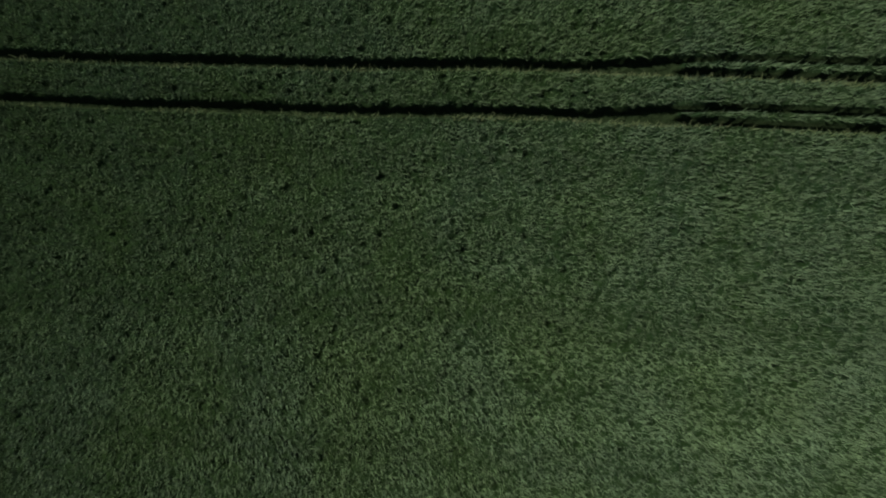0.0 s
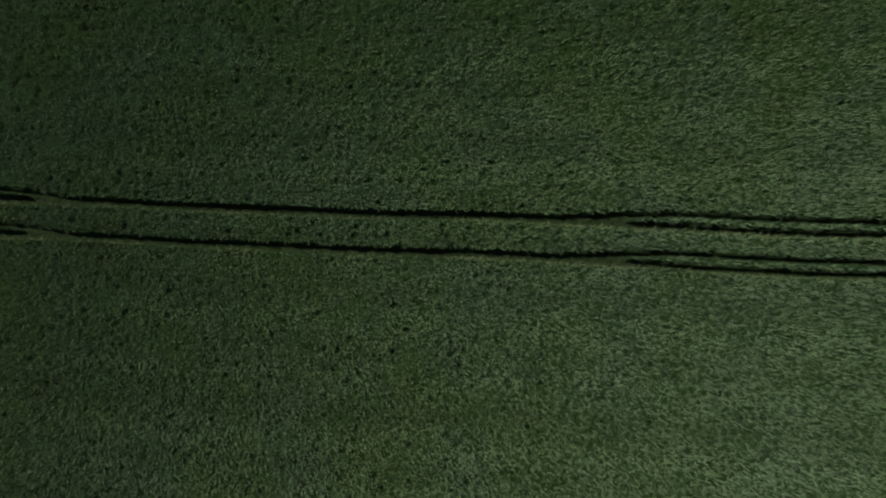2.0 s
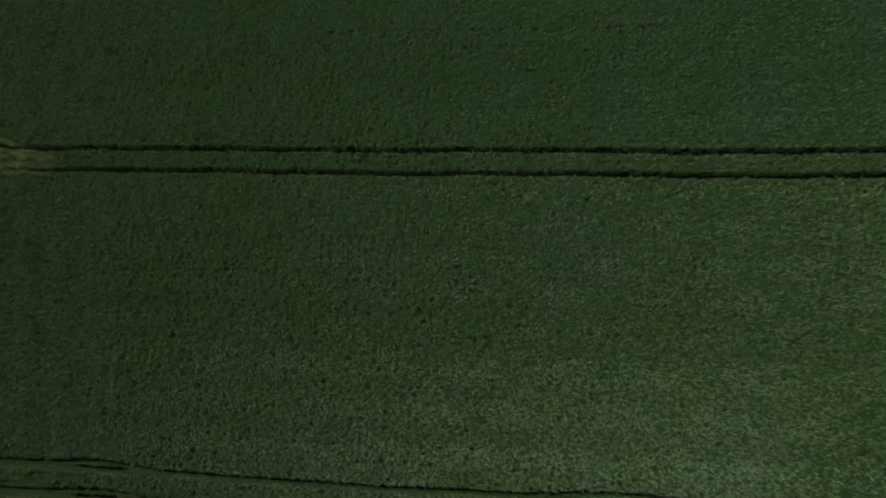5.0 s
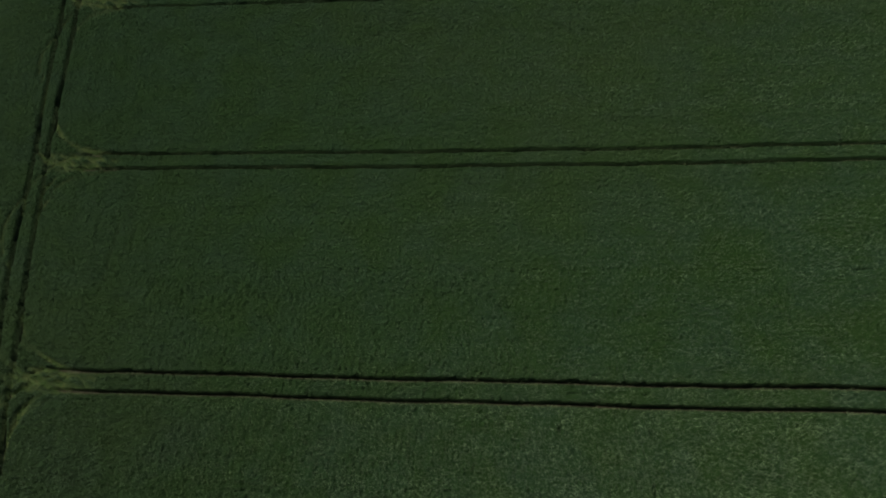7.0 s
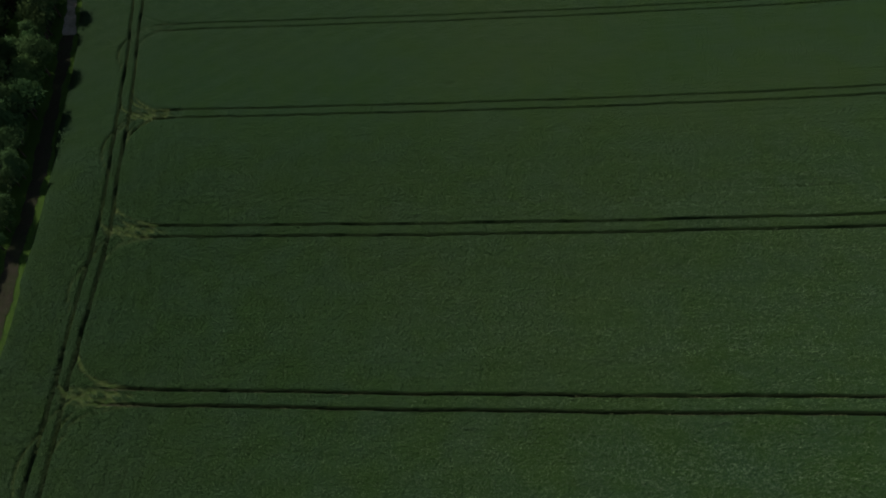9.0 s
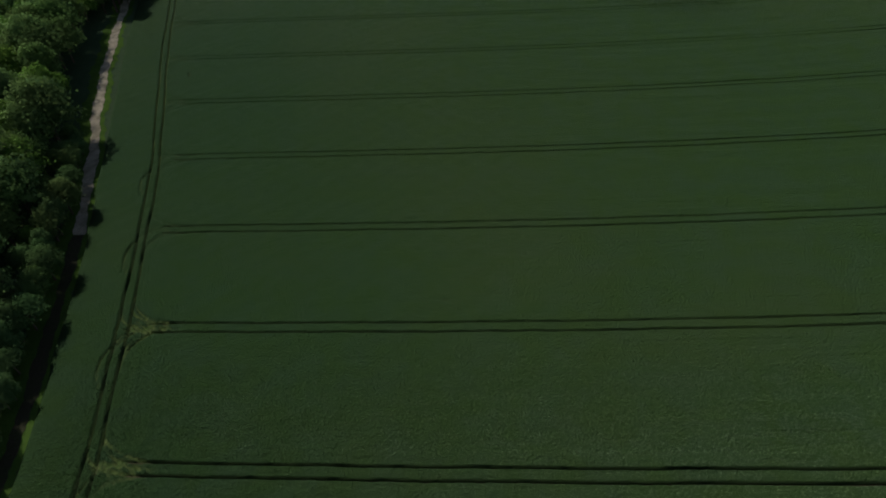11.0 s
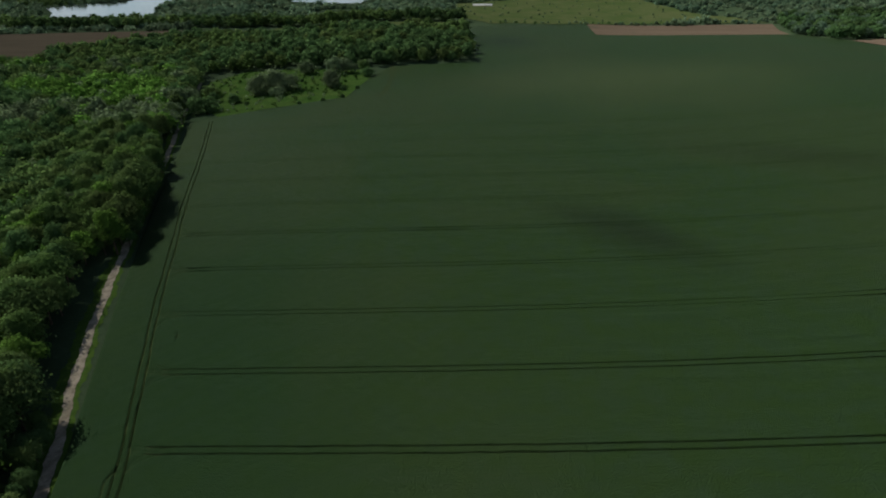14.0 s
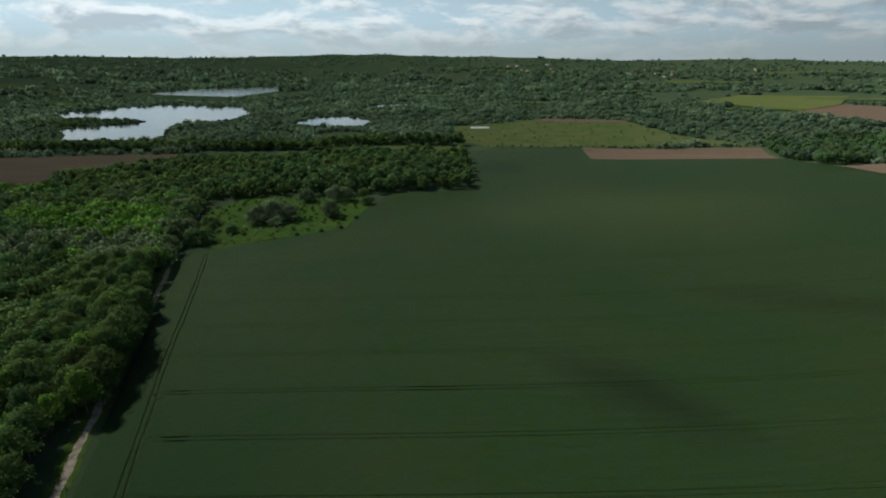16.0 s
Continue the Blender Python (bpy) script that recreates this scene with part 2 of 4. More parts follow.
headland_x = curve([(-40, -34.2), (0, -41), (30, -47.8), (40, -49.9), (50, -51.7), (60, -53.3), (70, -55.0), (80, -56.7), (90, -59.1), (106, -63.1), (120, -66.9), (135, -71.2), (146, -74.4), (162, -79.5), (172, -83.1), (185, -87.8), (197, -92.1), (210, -96.8), (230, -103.9), (246, -109), (269, -116.6), (297, -126), (332, -136.5), (376, -150), (435, -169.6)])
road_x = curve([(-40, -45), (40, -61), (70, -68.2), (90, -73.1), (120, -81.7), (140, -88.2), (160, -96), (174, -101.7), (186, -107.1), (198, -111.9), (213, -117.3), (230, -123.3), (260, -132.9), (384, -172.9), (449, -195.4), (518, -216.5), (600, -244)])


def field_left(y):
    return np.maximum(headland_x(y) - 14.5, road_x(y) + 2.2)


def smooth(a, b, v):
    t = np.clip((np.asarray(v, float) - a) / (b - a), 0, 1)
    return t * t * (3 - 2 * t)


SLOPES = (9.25, 1.585, -1.558, 2.733, -0.286, 0.783, -0.389)


def waves(x, y):
    """Gentle uneven ground, zero on average."""
    return np.sin(x * 0.0041 + 1.3) * np.cos(y * 0.0033 + 0.4) + 0.6 * np.sin(x * 0.0093 - y * 0.0071) + 0.35 * np.sin(x * 0.019 + y * 0.013 + 2)


def ground(x, y):
    x, y = np.asarray(x, float), np.asarray(y, float)
    yy = np.clip(y, -60, 930)
    limit = np.clip(75 + 0.45 * yy, 75, 235)
    xx = np.clip(x, -220, 900)
    xx = -12 * np.logaddexp(-xx / 12, -limit / 12)
    u, v = xx / 100, yy / 100
    c = SLOPES
    z = c[0] * u + c[1] * u * u + c[2] * u * v + c[3] * v + c[4] * v * v + c[5] * u**3 + c[6] * u * u * v
    r = np.hypot(x, y)
    out = smooth(900, 1300, r)
    z = z * (1 - out) - 8 * out
    # hills that close the view
    turn = np.degrees(np.arctan2(x, np.maximum(y, 1)))
    crest = 104 + 20 * np.exp(-(((turn + 9) / 9) ** 2)) + 8 * smooth(-14, -40, turn) - 10 * smooth(0, 12, turn) + 4 * np.sin(turn * 0.35) + 1.5 * np.sin(turn * 1.3)
    start = 2850 - 900 * smooth(-27, -40, turn)
    rise = np.clip((r - start) / (4300 - start), 0, 1) ** 1.15
    basin = np.exp(-(((x + 930) / 430) ** 4) - ((y - 2400) / 500) ** 4)
    z = z + (crest + 8) * rise * smooth(-200, 600, y) + 2.5 * waves(x, y) * smooth(1500, 3000, r) * (1 - basin) - 1.2 * basin
    return z - 0.47 - 60 * smooth(4300, 4900, r)


# ---- mesh helpers ----
def mesh_from(name, verts, faces, mat, attributes=()):
    """A mesh from arrays; faces is an (n, 3) or (n, 4) array."""
    verts, faces = np.asarray(verts, np.float32), np.asarray(faces, np.int32)
    me = bpy.data.meshes.new(name)
    n, k = faces.shape
    me.vertices.add(len(verts))
    me.vertices.foreach_set("co", verts.ravel())
    me.loops.add(n * k)
    me.loops.foreach_set("vertex_index", faces.ravel())
    me.polygons.add(n)
    me.polygons.foreach_set("loop_start", np.arange(0, n * k, k, dtype=np.int32))
    for title, values in attributes:
        a = me.attributes.new(title, "FLOAT", "POINT")
        a.data.foreach_set("value", np.asarray(values, np.float32))
    me.materials.append(mat)
    me.update(calc_edges=True)
    return me


def part(name, me, parent, label=""):
    ob = new(name, me)
    ob.parent = parent
    return tagged(ob, label)


def grid_faces(rows, cols):
    i = (np.arange(rows - 1)[:, None] * cols + np.arange(cols - 1)[None]).ravel()
    return np.stack([i, i + 1, i + cols + 1, i + cols], 1)


def shade_smooth(me):
    me.polygons.foreach_set("use_smooth", np.ones(len(me.polygons), bool))
    me.update()


def inside(poly, x, y):
    hit = np.zeros(np.shape(x), bool)
    for (x0, y0), (x1, y1) in zip(poly, poly[1:] + poly[:1]):
        if y0 != y1:
            hit ^= ((y0 > y) != (y1 > y)) & (x < (x1 - x0) * (y - y0) / (y1 - y0) + x0)
    return hit


def patch(name, poly, step, lift, mat, label, category, wobble=0.0):
    """A piece of land inside an outline, laid over the ground."""
    ring = []
    for (x0, y0), (x1, y1) in zip(poly, poly[1:] + poly[:1]):
        n = max(2, int(math.hypot(x1 - x0, y1 - y0) / step / 0.7))
        for i in range(n):
            u = i / n
            x, y = x0 + (x1 - x0) * u, y0 + (y1 - y0) * u
            d = wobble * (0 if i == 0 else 1)
            ring.append((x + d * noise.noise((x * 0.03, y * 0.03, 1)), y + d * noise.noise((x * 0.03, y * 0.03, 7))))
    bm = bmesh.new()
    bm.faces.new([bm.verts.new((x, y, 0)) for x, y in ring])
    bmesh.ops.triangulate(bm, faces=bm.faces[:])
    for axis in (0, 1):
        values = [p[axis] for p in ring]
        v = math.ceil(min(values) / step) * step
        while v < max(values):
            co, no = Vector((0, 0, 0)), Vector((0, 0, 0))
            co[axis], no[axis] = v, 1
            bmesh.ops.bisect_plane(bm, geom=bm.verts[:] + bm.edges[:] + bm.faces[:], plane_co=co, plane_no=no)
            v += step
    xy = np.array([v.co[:2] for v in bm.verts])
    z = ground(xy[:, 0], xy[:, 1]) + lift
    for v, h in zip(bm.verts, z):
        v.co.z = h
    bmesh.ops.recalc_face_normals(bm, faces=bm.faces[:])
    if sum(f.normal.z for f in bm.faces) < 0:
        bmesh.ops.reverse_faces(bm, faces=bm.faces[:])
    me = bpy.data.meshes.new(name)
    bm.to_mesh(me)
    bm.free()
    me.materials.append(mat)
    shade_smooth(me)
    return tagged(new(name, me), label, category, kind="structure")


# ---- ground sheet ----
def stretch_axis(low, fine_low, fine_high, high, step, growth=1.06):
    mid = np.arange(fine_low, fine_high + step, step)
    left, right, s = [fine_low], [mid[-1]], step
    while left[-1] > low:
        s *= growth
        left.append(left[-1] - s)
    s = step
    while right[-1] < high:
        s *= growth
        right.append(right[-1] + s)
    return np.concatenate([left[:0:-1], mid, right[1:]])


gx = stretch_axis(-4700, -420, 480, 4700, 9)
gy = stretch_axis(-1500, -60, 1020, 4800, 9, 1.03)
GX, GY = np.meshgrid(gx, gy)
under_crop = smooth(4, 14, GX - field_left(GY)) * (1 - smooth(405, 420, GY))
ground_mesh = mesh_from("ground", np.stack([GX, GY, ground(GX, GY) - 0.45 * under_crop], 2).reshape(-1, 3), grid_faces(len(gy), len(gx)), GROUND)
shade_smooth(ground_mesh)
tagged(new("ground", ground_mesh), "rolling green valley land with rough grass reaching the hills", "ground", kind="structure")

# ---- cereal field with its wheel ruts ----
SPACING, GAUGE, CROP_H = 27.0, 2.1, 0.85


def bend(x, v):
    sway = 0.05 * np.sin(x * 0.21) + 0.03 * np.sin(x * 0.57 + 1)
    return (0.092 + 0.00093 * v) * x / 100 + 0.614 * (x / 100) ** 2 + sway


def turning_tracks(k):
    """Curved wheel tracks (s, v, depth) where tramline k meets the headland."""
    rng = np.random.default_rng(40 + k)
    base = k * SPACING
    u = np.linspace(0, 1, 44)
    quarter = u * math.pi / 2
    lines = []
    strength = 1.0 if k <= 4 else 0.45
    for side in (1, -1):
        for turn in range(6):
            wheel = turn % 2
            reach = rng.uniform(3.5, 6.5) if side > 0 else rng.uniform(5, 9)
            run = rng.uniform(5, 11)
            s0, v0 = 1.05 - 2.1 * wheel, base + side * (GAUGE / 2) * (1 - 2 * wheel) + rng.uniform(-0.3, 0.3)
            s = s0 + run * (1 - np.cos(quarter))
            v = v0 + side * reach * (1 - np.sin(quarter))
            depth = strength * rng.uniform(0.3, 0.85) * (0.7 + 0.3 * np.sin(u * rng.uniform(6, 14) + turn))
            lines.append((s, v, depth))
    if k <= 6:
        start, length = base - rng.uniform(13, 16), rng.uniform(9, 11)
        lines.append((-1.05 - 1.9 * np.sin(u * math.pi), start + length * u, 0.5 + 0 * u))
    return lines


def bareness(s, v, x, grow=0.0):
    """How far the crop is pressed down (0 standing, 1 bare rut) and how much straw lies there; grow widens the ruts."""
    shape = s.shape
    s, v, x = s.ravel(), v.ravel(), x.ravel()
    bare, straw = np.zeros(s.shape), np.zeros(s.shape)

    def press(at, distance, amount, half, edge):
        bare[at] = np.maximum(bare[at], amount * (1 - smooth(half + grow, half + grow + edge, distance)))

    head = np.nonzero(np.abs(s) < 3)[0]
    hs, hv = s[head], v[head]
    for wheel in (-1, 1):
        press(head, np.abs(hs - wheel * GAUGE / 2 - 0.12 * np.sin(hv * 0.17 + wheel)), 0.92 - 0.27 * smooth(110, 210, hv), 0.19, 0.12)
    # stalks pressed over along the headland ruts lie thicker in some stretches
    laid = 0.5 + 0.5 * np.sin(hv * 0.31 + 0.8 * np.sin(hv * 0.11))
    straw[head] = bare[head] * np.maximum(0.85 * smooth(90, 190, hv), 0.62 * laid)
    for k in range(0, 14):
        band = np.nonzero((np.abs(v - k * SPACING) < 3) & (s > 2.9))[0]
        if len(band):
            bs, bv, bx = s[band], v[band], x[band]
            fade = smooth(3, 6.5, bs)
            strength = 0.84 if k == 0 else 1.0 if k < 5 else (0.78, 0.58, 0.40, 0.28, 0.24, 0.22, 0.13, 0.09, 0.07)[k - 5]
            if k > 7:
                strength = strength * (1 - 0.5 * smooth(0, 90, bx))
            shift = 0.1 if k == 0 else 0.0
            half, edge = (0.13, 0.2) if k == 0 else (0.19, 0.08)
            for wheel in (-1, 1):
                off = bv + shift - k * SPACING - wheel * GAUGE / 2
                if k:
                    press(band, np.abs(off), strength * fade, half, edge)
                    continue
                # two passes drift apart for a stretch, the crop between them pressed flat where they are close
                apart = smooth(3, 13, bx) * (1 - smooth(21, 29, bx))
                first = -0.24 * apart
                press(band, np.abs(off - first), strength * fade, half, edge - 0.1 * apart)
                west = 0.6 * (1 - smooth(-27, -21, bx)) * (0.55 + 0.45 * smooth(-32, -27, bx))
                for second, on in ((0.44 * apart, (bx > 3) & (bx < 29)), (west, bx < -20)):
                    press(band, np.abs(off - second), np.where(on, 0.8, 0.0), 0.10, 0.08)
                    gap = second - first
                    press(band, np.maximum(np.abs(off - (second + first) / 2) - gap / 2, 0), np.where(on & (gap < 0.5), 0.75, 0.0), 0.12, 0.1)
            if k in (8, 9, 10):
                for n, x0, x1 in ((9, -101, -92), (10, -24, -6), (10, -112, -104), (8, 116, 150)):
                    if n == k:
                        for wheel in (-1, 1):
                            press(band, np.abs(bv - k * SPACING - wheel * GAUGE / 2), 0.62 * smooth(x0 - 2, x0 + 1, bx) * (1 - smooth(x1 - 1, x1 + 2, bx)), 0.2, 0.15)
        if k == 0 or k > 10:
            continue
        close = np.nonzero((np.abs(v - k * SPACING) < 18) & (s < 16) & (s > -5))[0]
        if len(close):
            ps, pv = s[close], v[close]
            for ls, lv, depth in turning_tracks(k):
                box = np.nonzero((ps > ls.min() - 0.5) & (ps < ls.max() + 0.5) & (pv > lv.min() - 0.5) & (pv < lv.max() + 0.5))[0]
                if not len(box):
                    continue
                qs, qv, at = ps[box], pv[box], close[box]
                pressed = np.zeros(len(box))
                for a, b, amount in zip(ls, lv, depth):
                    np.maximum(pressed, amount * (1 - smooth(0.10, 0.36, np.hypot(qs - a, qv - b))), out=pressed)
                bare[at], straw[at] = np.maximum(bare[at], pressed), np.maximum(straw[at], pressed)
            # trampled patch between the wheel tracks
            d = np.hypot((ps - 5.0) / 7.5, (pv - k * SPACING) / 2.1)
            rag = 0.5 + 0.5 * np.sin(ps * 1.3 + pv * 2.3 + k) * np.sin(pv * 3.3 - ps * 0.7) + 0.25 * np.sin(ps * 4.1 + pv * 5.2)
            pressed = (0.12 + 0.60 * rag) * (1 - smooth(0.35, 1.1, d)) * (1.0 if k <= 4 else 0.4)
            bare[close], straw[close] = np.maximum(bare[close], pressed), np.maximum(straw[close], pressed)
    # small trodden spots
    for px, pv, rx, rv, amount in ((-3.3, 114.4, 0.5, 0.35, 0.9), (-89.4, 228.0, 0.5, 0.5, 0.9), (-86.6, 205.0, 0.4, 0.4, 0.9), (-39.2, 41.5, 0.14, 5.0, 0.45), (-36.5, 33.5, 0.12, 2.0, 0.3)):
        at = np.nonzero((np.abs(x - px) < 2 * rx) & (np.abs(v - pv) < 2 * rv))[0]
        bare[at] = np.maximum(bare[at], amount * (1 - smooth(0.6, 1.3, np.hypot((x[at] - px) / rx, (v[at] - pv) / rv))))
    return bare.reshape(shape), straw.reshape(shape)


def scramble(i, j, seed):
    """A repeatable random number from 0 to 1 for each cell."""
    w = np.sin(i * 12.9898 + j * 78.233 + seed * 37.719) * 43758.5453
    return w - np.floor(w)


def gaps(x, v):
    """1 in the small dark gaps between tufts of the young crop."""
    cell = 0.62
    i, j = np.floor(x / cell), np.floor(v / cell)
    cx, cv = (i + 0.3 + 0.4 * scramble(i, j, 1)) * cell, (j + 0.3 + 0.4 * scramble(i, j, 2)) * cell
    r = 0.09 + 0.09 * scramble(i, j, 3)
    d = np.hypot((x - cx) * 0.8, v - cv)
    return np.where(scramble(i, j, 4) < 0.42, 1 - smooth(0.6 * r, 1.3 * r, d), 0)


def tufts(x, v, cell=0.34):
    """Uneven growth from tuft to tuft, from -1 to 1."""
    i, j = np.floor(x / cell), np.floor(v / cell)
    a, b = smooth(0, 1, x / cell - i), smooth(0, 1, v / cell - j)
    low = scramble(i, j, 5) * (1 - a) + scramble(i + 1, j, 5) * a
    top = scramble(i, j + 1, 5) * (1 - a) + scramble(i + 1, j + 1, 5) * a
    return 2 * (low * (1 - b) + top * b) - 1


def stand_mask(x, v):
    """1 where single leaves are built, falling to 0 round them."""
    return (1 - smooth(88, 116, v)) * (1 - smooth(24 + 0.35 * v, 44 + 0.35 * v, x)) * smooth(-13, -10, x - headland_x(v))


def canopy(name, ss, vs, roughness, label, deep=False):
    """Standing crop as one surface, pressed down to the soil in the wheel ruts."""
    rng = np.random.default_rng(7)
    s, v = np.meshgrid(ss, vs)
    x = headland_x(v) + s
    y = v + bend(x, v)
    edge = field_left(v)
    out = x <= edge
    x = np.maximum(x, edge)
    bare, straw = bareness(s, v, x)
    h = CROP_H + rng.normal(0, 1, s.shape) * roughness(x, v) * (1 - bare) + 0.05 * np.sin(x * 0.9) * np.sin(y * 1.1)
    if deep:
        stand = stand_mask(x, v) * (1 - bare)
        h = h - (0.15 + 0.06 * (1 - smooth(20, 36, v)) + 0.2 * gaps(x, v) - 0.05 * tufts(x, v)) * stand
    h = np.where(out, 0.02, h * (1 - bare) - 0.06 * bare)
    verts = np.stack([x, y, ground(x, y) + h], 2).reshape(-1, 3)
    faces = grid_faces(len(vs), len(ss))
    keep = ~out.ravel()[faces].all(axis=1)
    me = mesh_from(name, verts, faces[keep], CROP, (("bare", bare.ravel()), ("straw", straw.ravel())))
    shade_smooth(me)
    return tagged(new(name, me), label, "crop field", kind="stuff")


def rut_lines(k):
    offsets = np.array([-0.9, -0.55, -0.38, -0.29, -0.21, 0, 0.21, 0.29, 0.38, 0.55, 0.9])
    return np.concatenate([k * SPACING + w * GAUGE / 2 + offsets for w in (-1, 1)])


def merged(*parts):
    a = np.unique(np.round(np.concatenate(parts), 3))
    return a[np.concatenate([[True], np.diff(a) > 0.045])]


def with_ruts(grid, *ruts):
    """Grid lines thinned out where the lines of the ruts stand."""
    lines = merged(*ruts)
    gap = np.abs(grid[:, None] - lines[None, :]).min(axis=1)
    return np.unique(np.concatenate([grid[gap > 0.1], lines]))


fine_s = merged(np.arange(-17, -4, 1.0), np.arange(-4, 14, 0.25))
ss_near = merged(fine_s[fine_s < 5], np.arange(5, 16, 0.3), np.arange(16, 66, 0.17), np.arange(66, 86, 0.3), np.arange(86, 125, 1.0), np.arange(125, 170, 2.0))
vs_near = with_ruts(merged(np.arange(-30, -25, 0.8), np.arange(-25, -22, 0.3), np.arange(-22, 18, 0.17), np.arange(18, 40, 0.3), [40.0]), rut_lines(0) - 0.1, rut_lines(0) - 0.33, rut_lines(0) + 0.34, rut_lines(1))
canopy("crop_near", ss_near, vs_near, lambda x, v: 0.04 + 0.04 * (1 - smooth(12, 38, v)), "dense green young cereal crop with pairs of wheel ruts", True)
wide = 14 * 1.045 ** np.arange(0, 88)
ss_far = merged(fine_s, np.arange(14, 90, 1.0), wide[wide > 90])
pieces = [np.arange(40.0, 432, 1.5)]
for k in range(2, 16):
    pieces.append(np.arange(k * SPACING - 8, k * SPACING + 8, 0.4 if k < 9 else 0.8))
vs_far = with_ruts(merged(*pieces), *[rut_lines(k) for k in range(2, 16)])
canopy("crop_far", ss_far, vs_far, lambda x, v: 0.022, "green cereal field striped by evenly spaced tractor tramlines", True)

edge_430 = [(float(headland_x(430.0)) - 14.5, 430.0), (-110, 430.5), (0, 430), (150, 431), (300, 435), (420, 440), (560, 450)]
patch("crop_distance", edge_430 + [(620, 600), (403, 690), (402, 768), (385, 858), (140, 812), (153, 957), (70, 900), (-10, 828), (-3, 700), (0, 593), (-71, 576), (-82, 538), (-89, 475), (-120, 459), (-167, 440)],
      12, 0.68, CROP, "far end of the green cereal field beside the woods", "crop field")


def crop_blades(name, x0, x1, y0, y1, per_metre, length, width, seed, label, fade, lean_low, lean_high, root, rise, grow, pale=0.0):
    """Single leaning leaves that stand over the canopy."""
    rng = np.random.default_rng(seed)
    n = int((x1 - x0) * (y1 - y0) * per_metre)
    x, v = rng.uniform(x0, x1, n), rng.uniform(y0, y1, n)
    s = x - headland_x(v)
    keep = (bareness(s, v, x, grow)[0] < 0.25) & (gaps(x, v) < 0.5) & (rng.random(n) < (1 - smooth(y1 - fade, y1, v)) * smooth(y0, y0 + rise, v) * smooth(x0, x0 + 9, x) * (1 - smooth(x1 - 9, x1, x)) * stand_mask(x, v))
    x, v = x[keep], v[keep]
    n = len(x)
    y = v + bend(x, v)
    z = ground(x, y) + CROP_H - root + 0.06 * tufts(x, v) + rng.normal(0, 0.02, n)
    turn = rng.uniform(0, 2 * math.pi, n)
    lean = rng.uniform(lean_low, lean_high, n)
    size = length * rng.uniform(0.65, 1.25, n)
    dx, dy = np.cos(turn) * np.sin(lean) + 0.2, np.sin(turn) * np.sin(lean) - 0.1
    wx, wy = -np.sin(turn) * width, np.cos(turn) * width
    a = np.stack([x - wx, y - wy, z], 1)
    b = np.stack([x + wx, y + wy, z], 1)
    c = np.stack([x + dx * size, y + dy * size, z + np.cos(lean) * size], 1)
    verts = np.stack([a, b, c], 1).reshape(-1, 3)
    # drilled rows grow a little lighter and darker, along the headland and across the field
    side = x - headland_x(v)
    drill = 0.10 * np.sin(v * 2.1 + 0.6 * np.sin(v * 0.37)) + 0.06 * np.sin(v * 0.83 + 0.3 * np.sin(x * 0.05)) + 0.05 * np.sin(v * 0.31 + x * 0.02)
    border = 0.18 * np.sin(side * 1.9) * smooth(1, 4, side) - 0.06 * smooth(6, 9, side)
    tone = pale + np.where(side < 14, border, drill) + rng.normal(0, 0.03, n)
    me = mesh_from(name, verts, np.arange(3 * n).reshape(-1, 3), BLADE, (("tone", np.repeat(tone, 3)),))
    return tagged(new(name, me), label, "crop leaves", kind="stuff")


LEAVES = "narrow green cereal leaves leaning in the wind"
crop_blades("cereal_leaves", -29, 29, -22, 14, 130, 0.34, 0.018, 5, LEAVES, 10, 0.1, 0.8, 0.25, 0.1, 0.04)
crop_blades("cereal_leaves", -54, 54, -23, 36, 95, 0.34, 0.020, 3, LEAVES, 14, 0.1, 0.8, 0.25, 0.1, 0.05)
crop_blades("cereal_leaves", -70, 84, 22, 116, 36, 0.30, 0.028, 4, LEAVES, 0.1, 0.1, 0.75, 0.18, 14, 0.10, -0.2)


STRAW = material("bent_straw", [(0.098, 0.128, 0.056), (0.140, 0.158, 0.082), (0.078, 0.114, 0.044)], scale=0.3, fine=4.0, rough=0.7, bump=0, translucent=0.1, per_piece=0.5)


def rut_fringe(k, x0, x1, per_metre, seed):
    """Bent pale stalks along the lower-v side of each rut only."""
    rng = np.random.default_rng(seed)
    n = int((x1 - x0) * per_metre)
    x = rng.uniform(x0, x1, n)
    thick = 0.5 + 0.5 * np.sin(x * 0.11 + k * 2.1) * np.sin(x * 0.043 + 1.2) + 0.35 * np.sin(x * 0.9)
    x = x[(rng.random(n) < np.clip(thick, 0.12, 1)) & (x - headland_x(k * SPACING) > 5)]
    n = len(x)
    wheel = rng.choice((-1.0, 1.0), n)
    v = k * SPACING + wheel * GAUGE / 2 - 0.29 + rng.normal(0, 0.07, n)
    if k == 0:
        v = v - 0.12 - 0.24 * smooth(3, 13, x) * (1 - smooth(21, 29, x))
    y = v + bend(x, v)
    z = ground(x, y) + CROP_H - rng.uniform(0.12, 0.4, n)
    turn = rng.normal(1.4, 0.8, n)
    tilt, size = rng.uniform(0.7, 1.5, n), rng.uniform(0.18, 0.4, n)
    wx, wy = -np.sin(turn) * 0.018, np.cos(turn) * 0.018
    a = np.stack([x - wx, y - wy, z], 1)
    b = np.stack([x + wx, y + wy, z], 1)
    c = np.stack([x + np.cos(turn) * np.sin(tilt) * size, y + np.sin(turn) * np.sin(tilt) * size * 0.6, z + np.cos(tilt) * size], 1)
    me = mesh_from("bent_stalks", np.stack([a, b, c], 1).reshape(-1, 3), np.arange(3 * n).reshape(-1, 3), STRAW)
    return tagged(new("bent_stalks", me), "pale yellow bent stalks along a wheel rut", "crop stalks", kind="stuff")


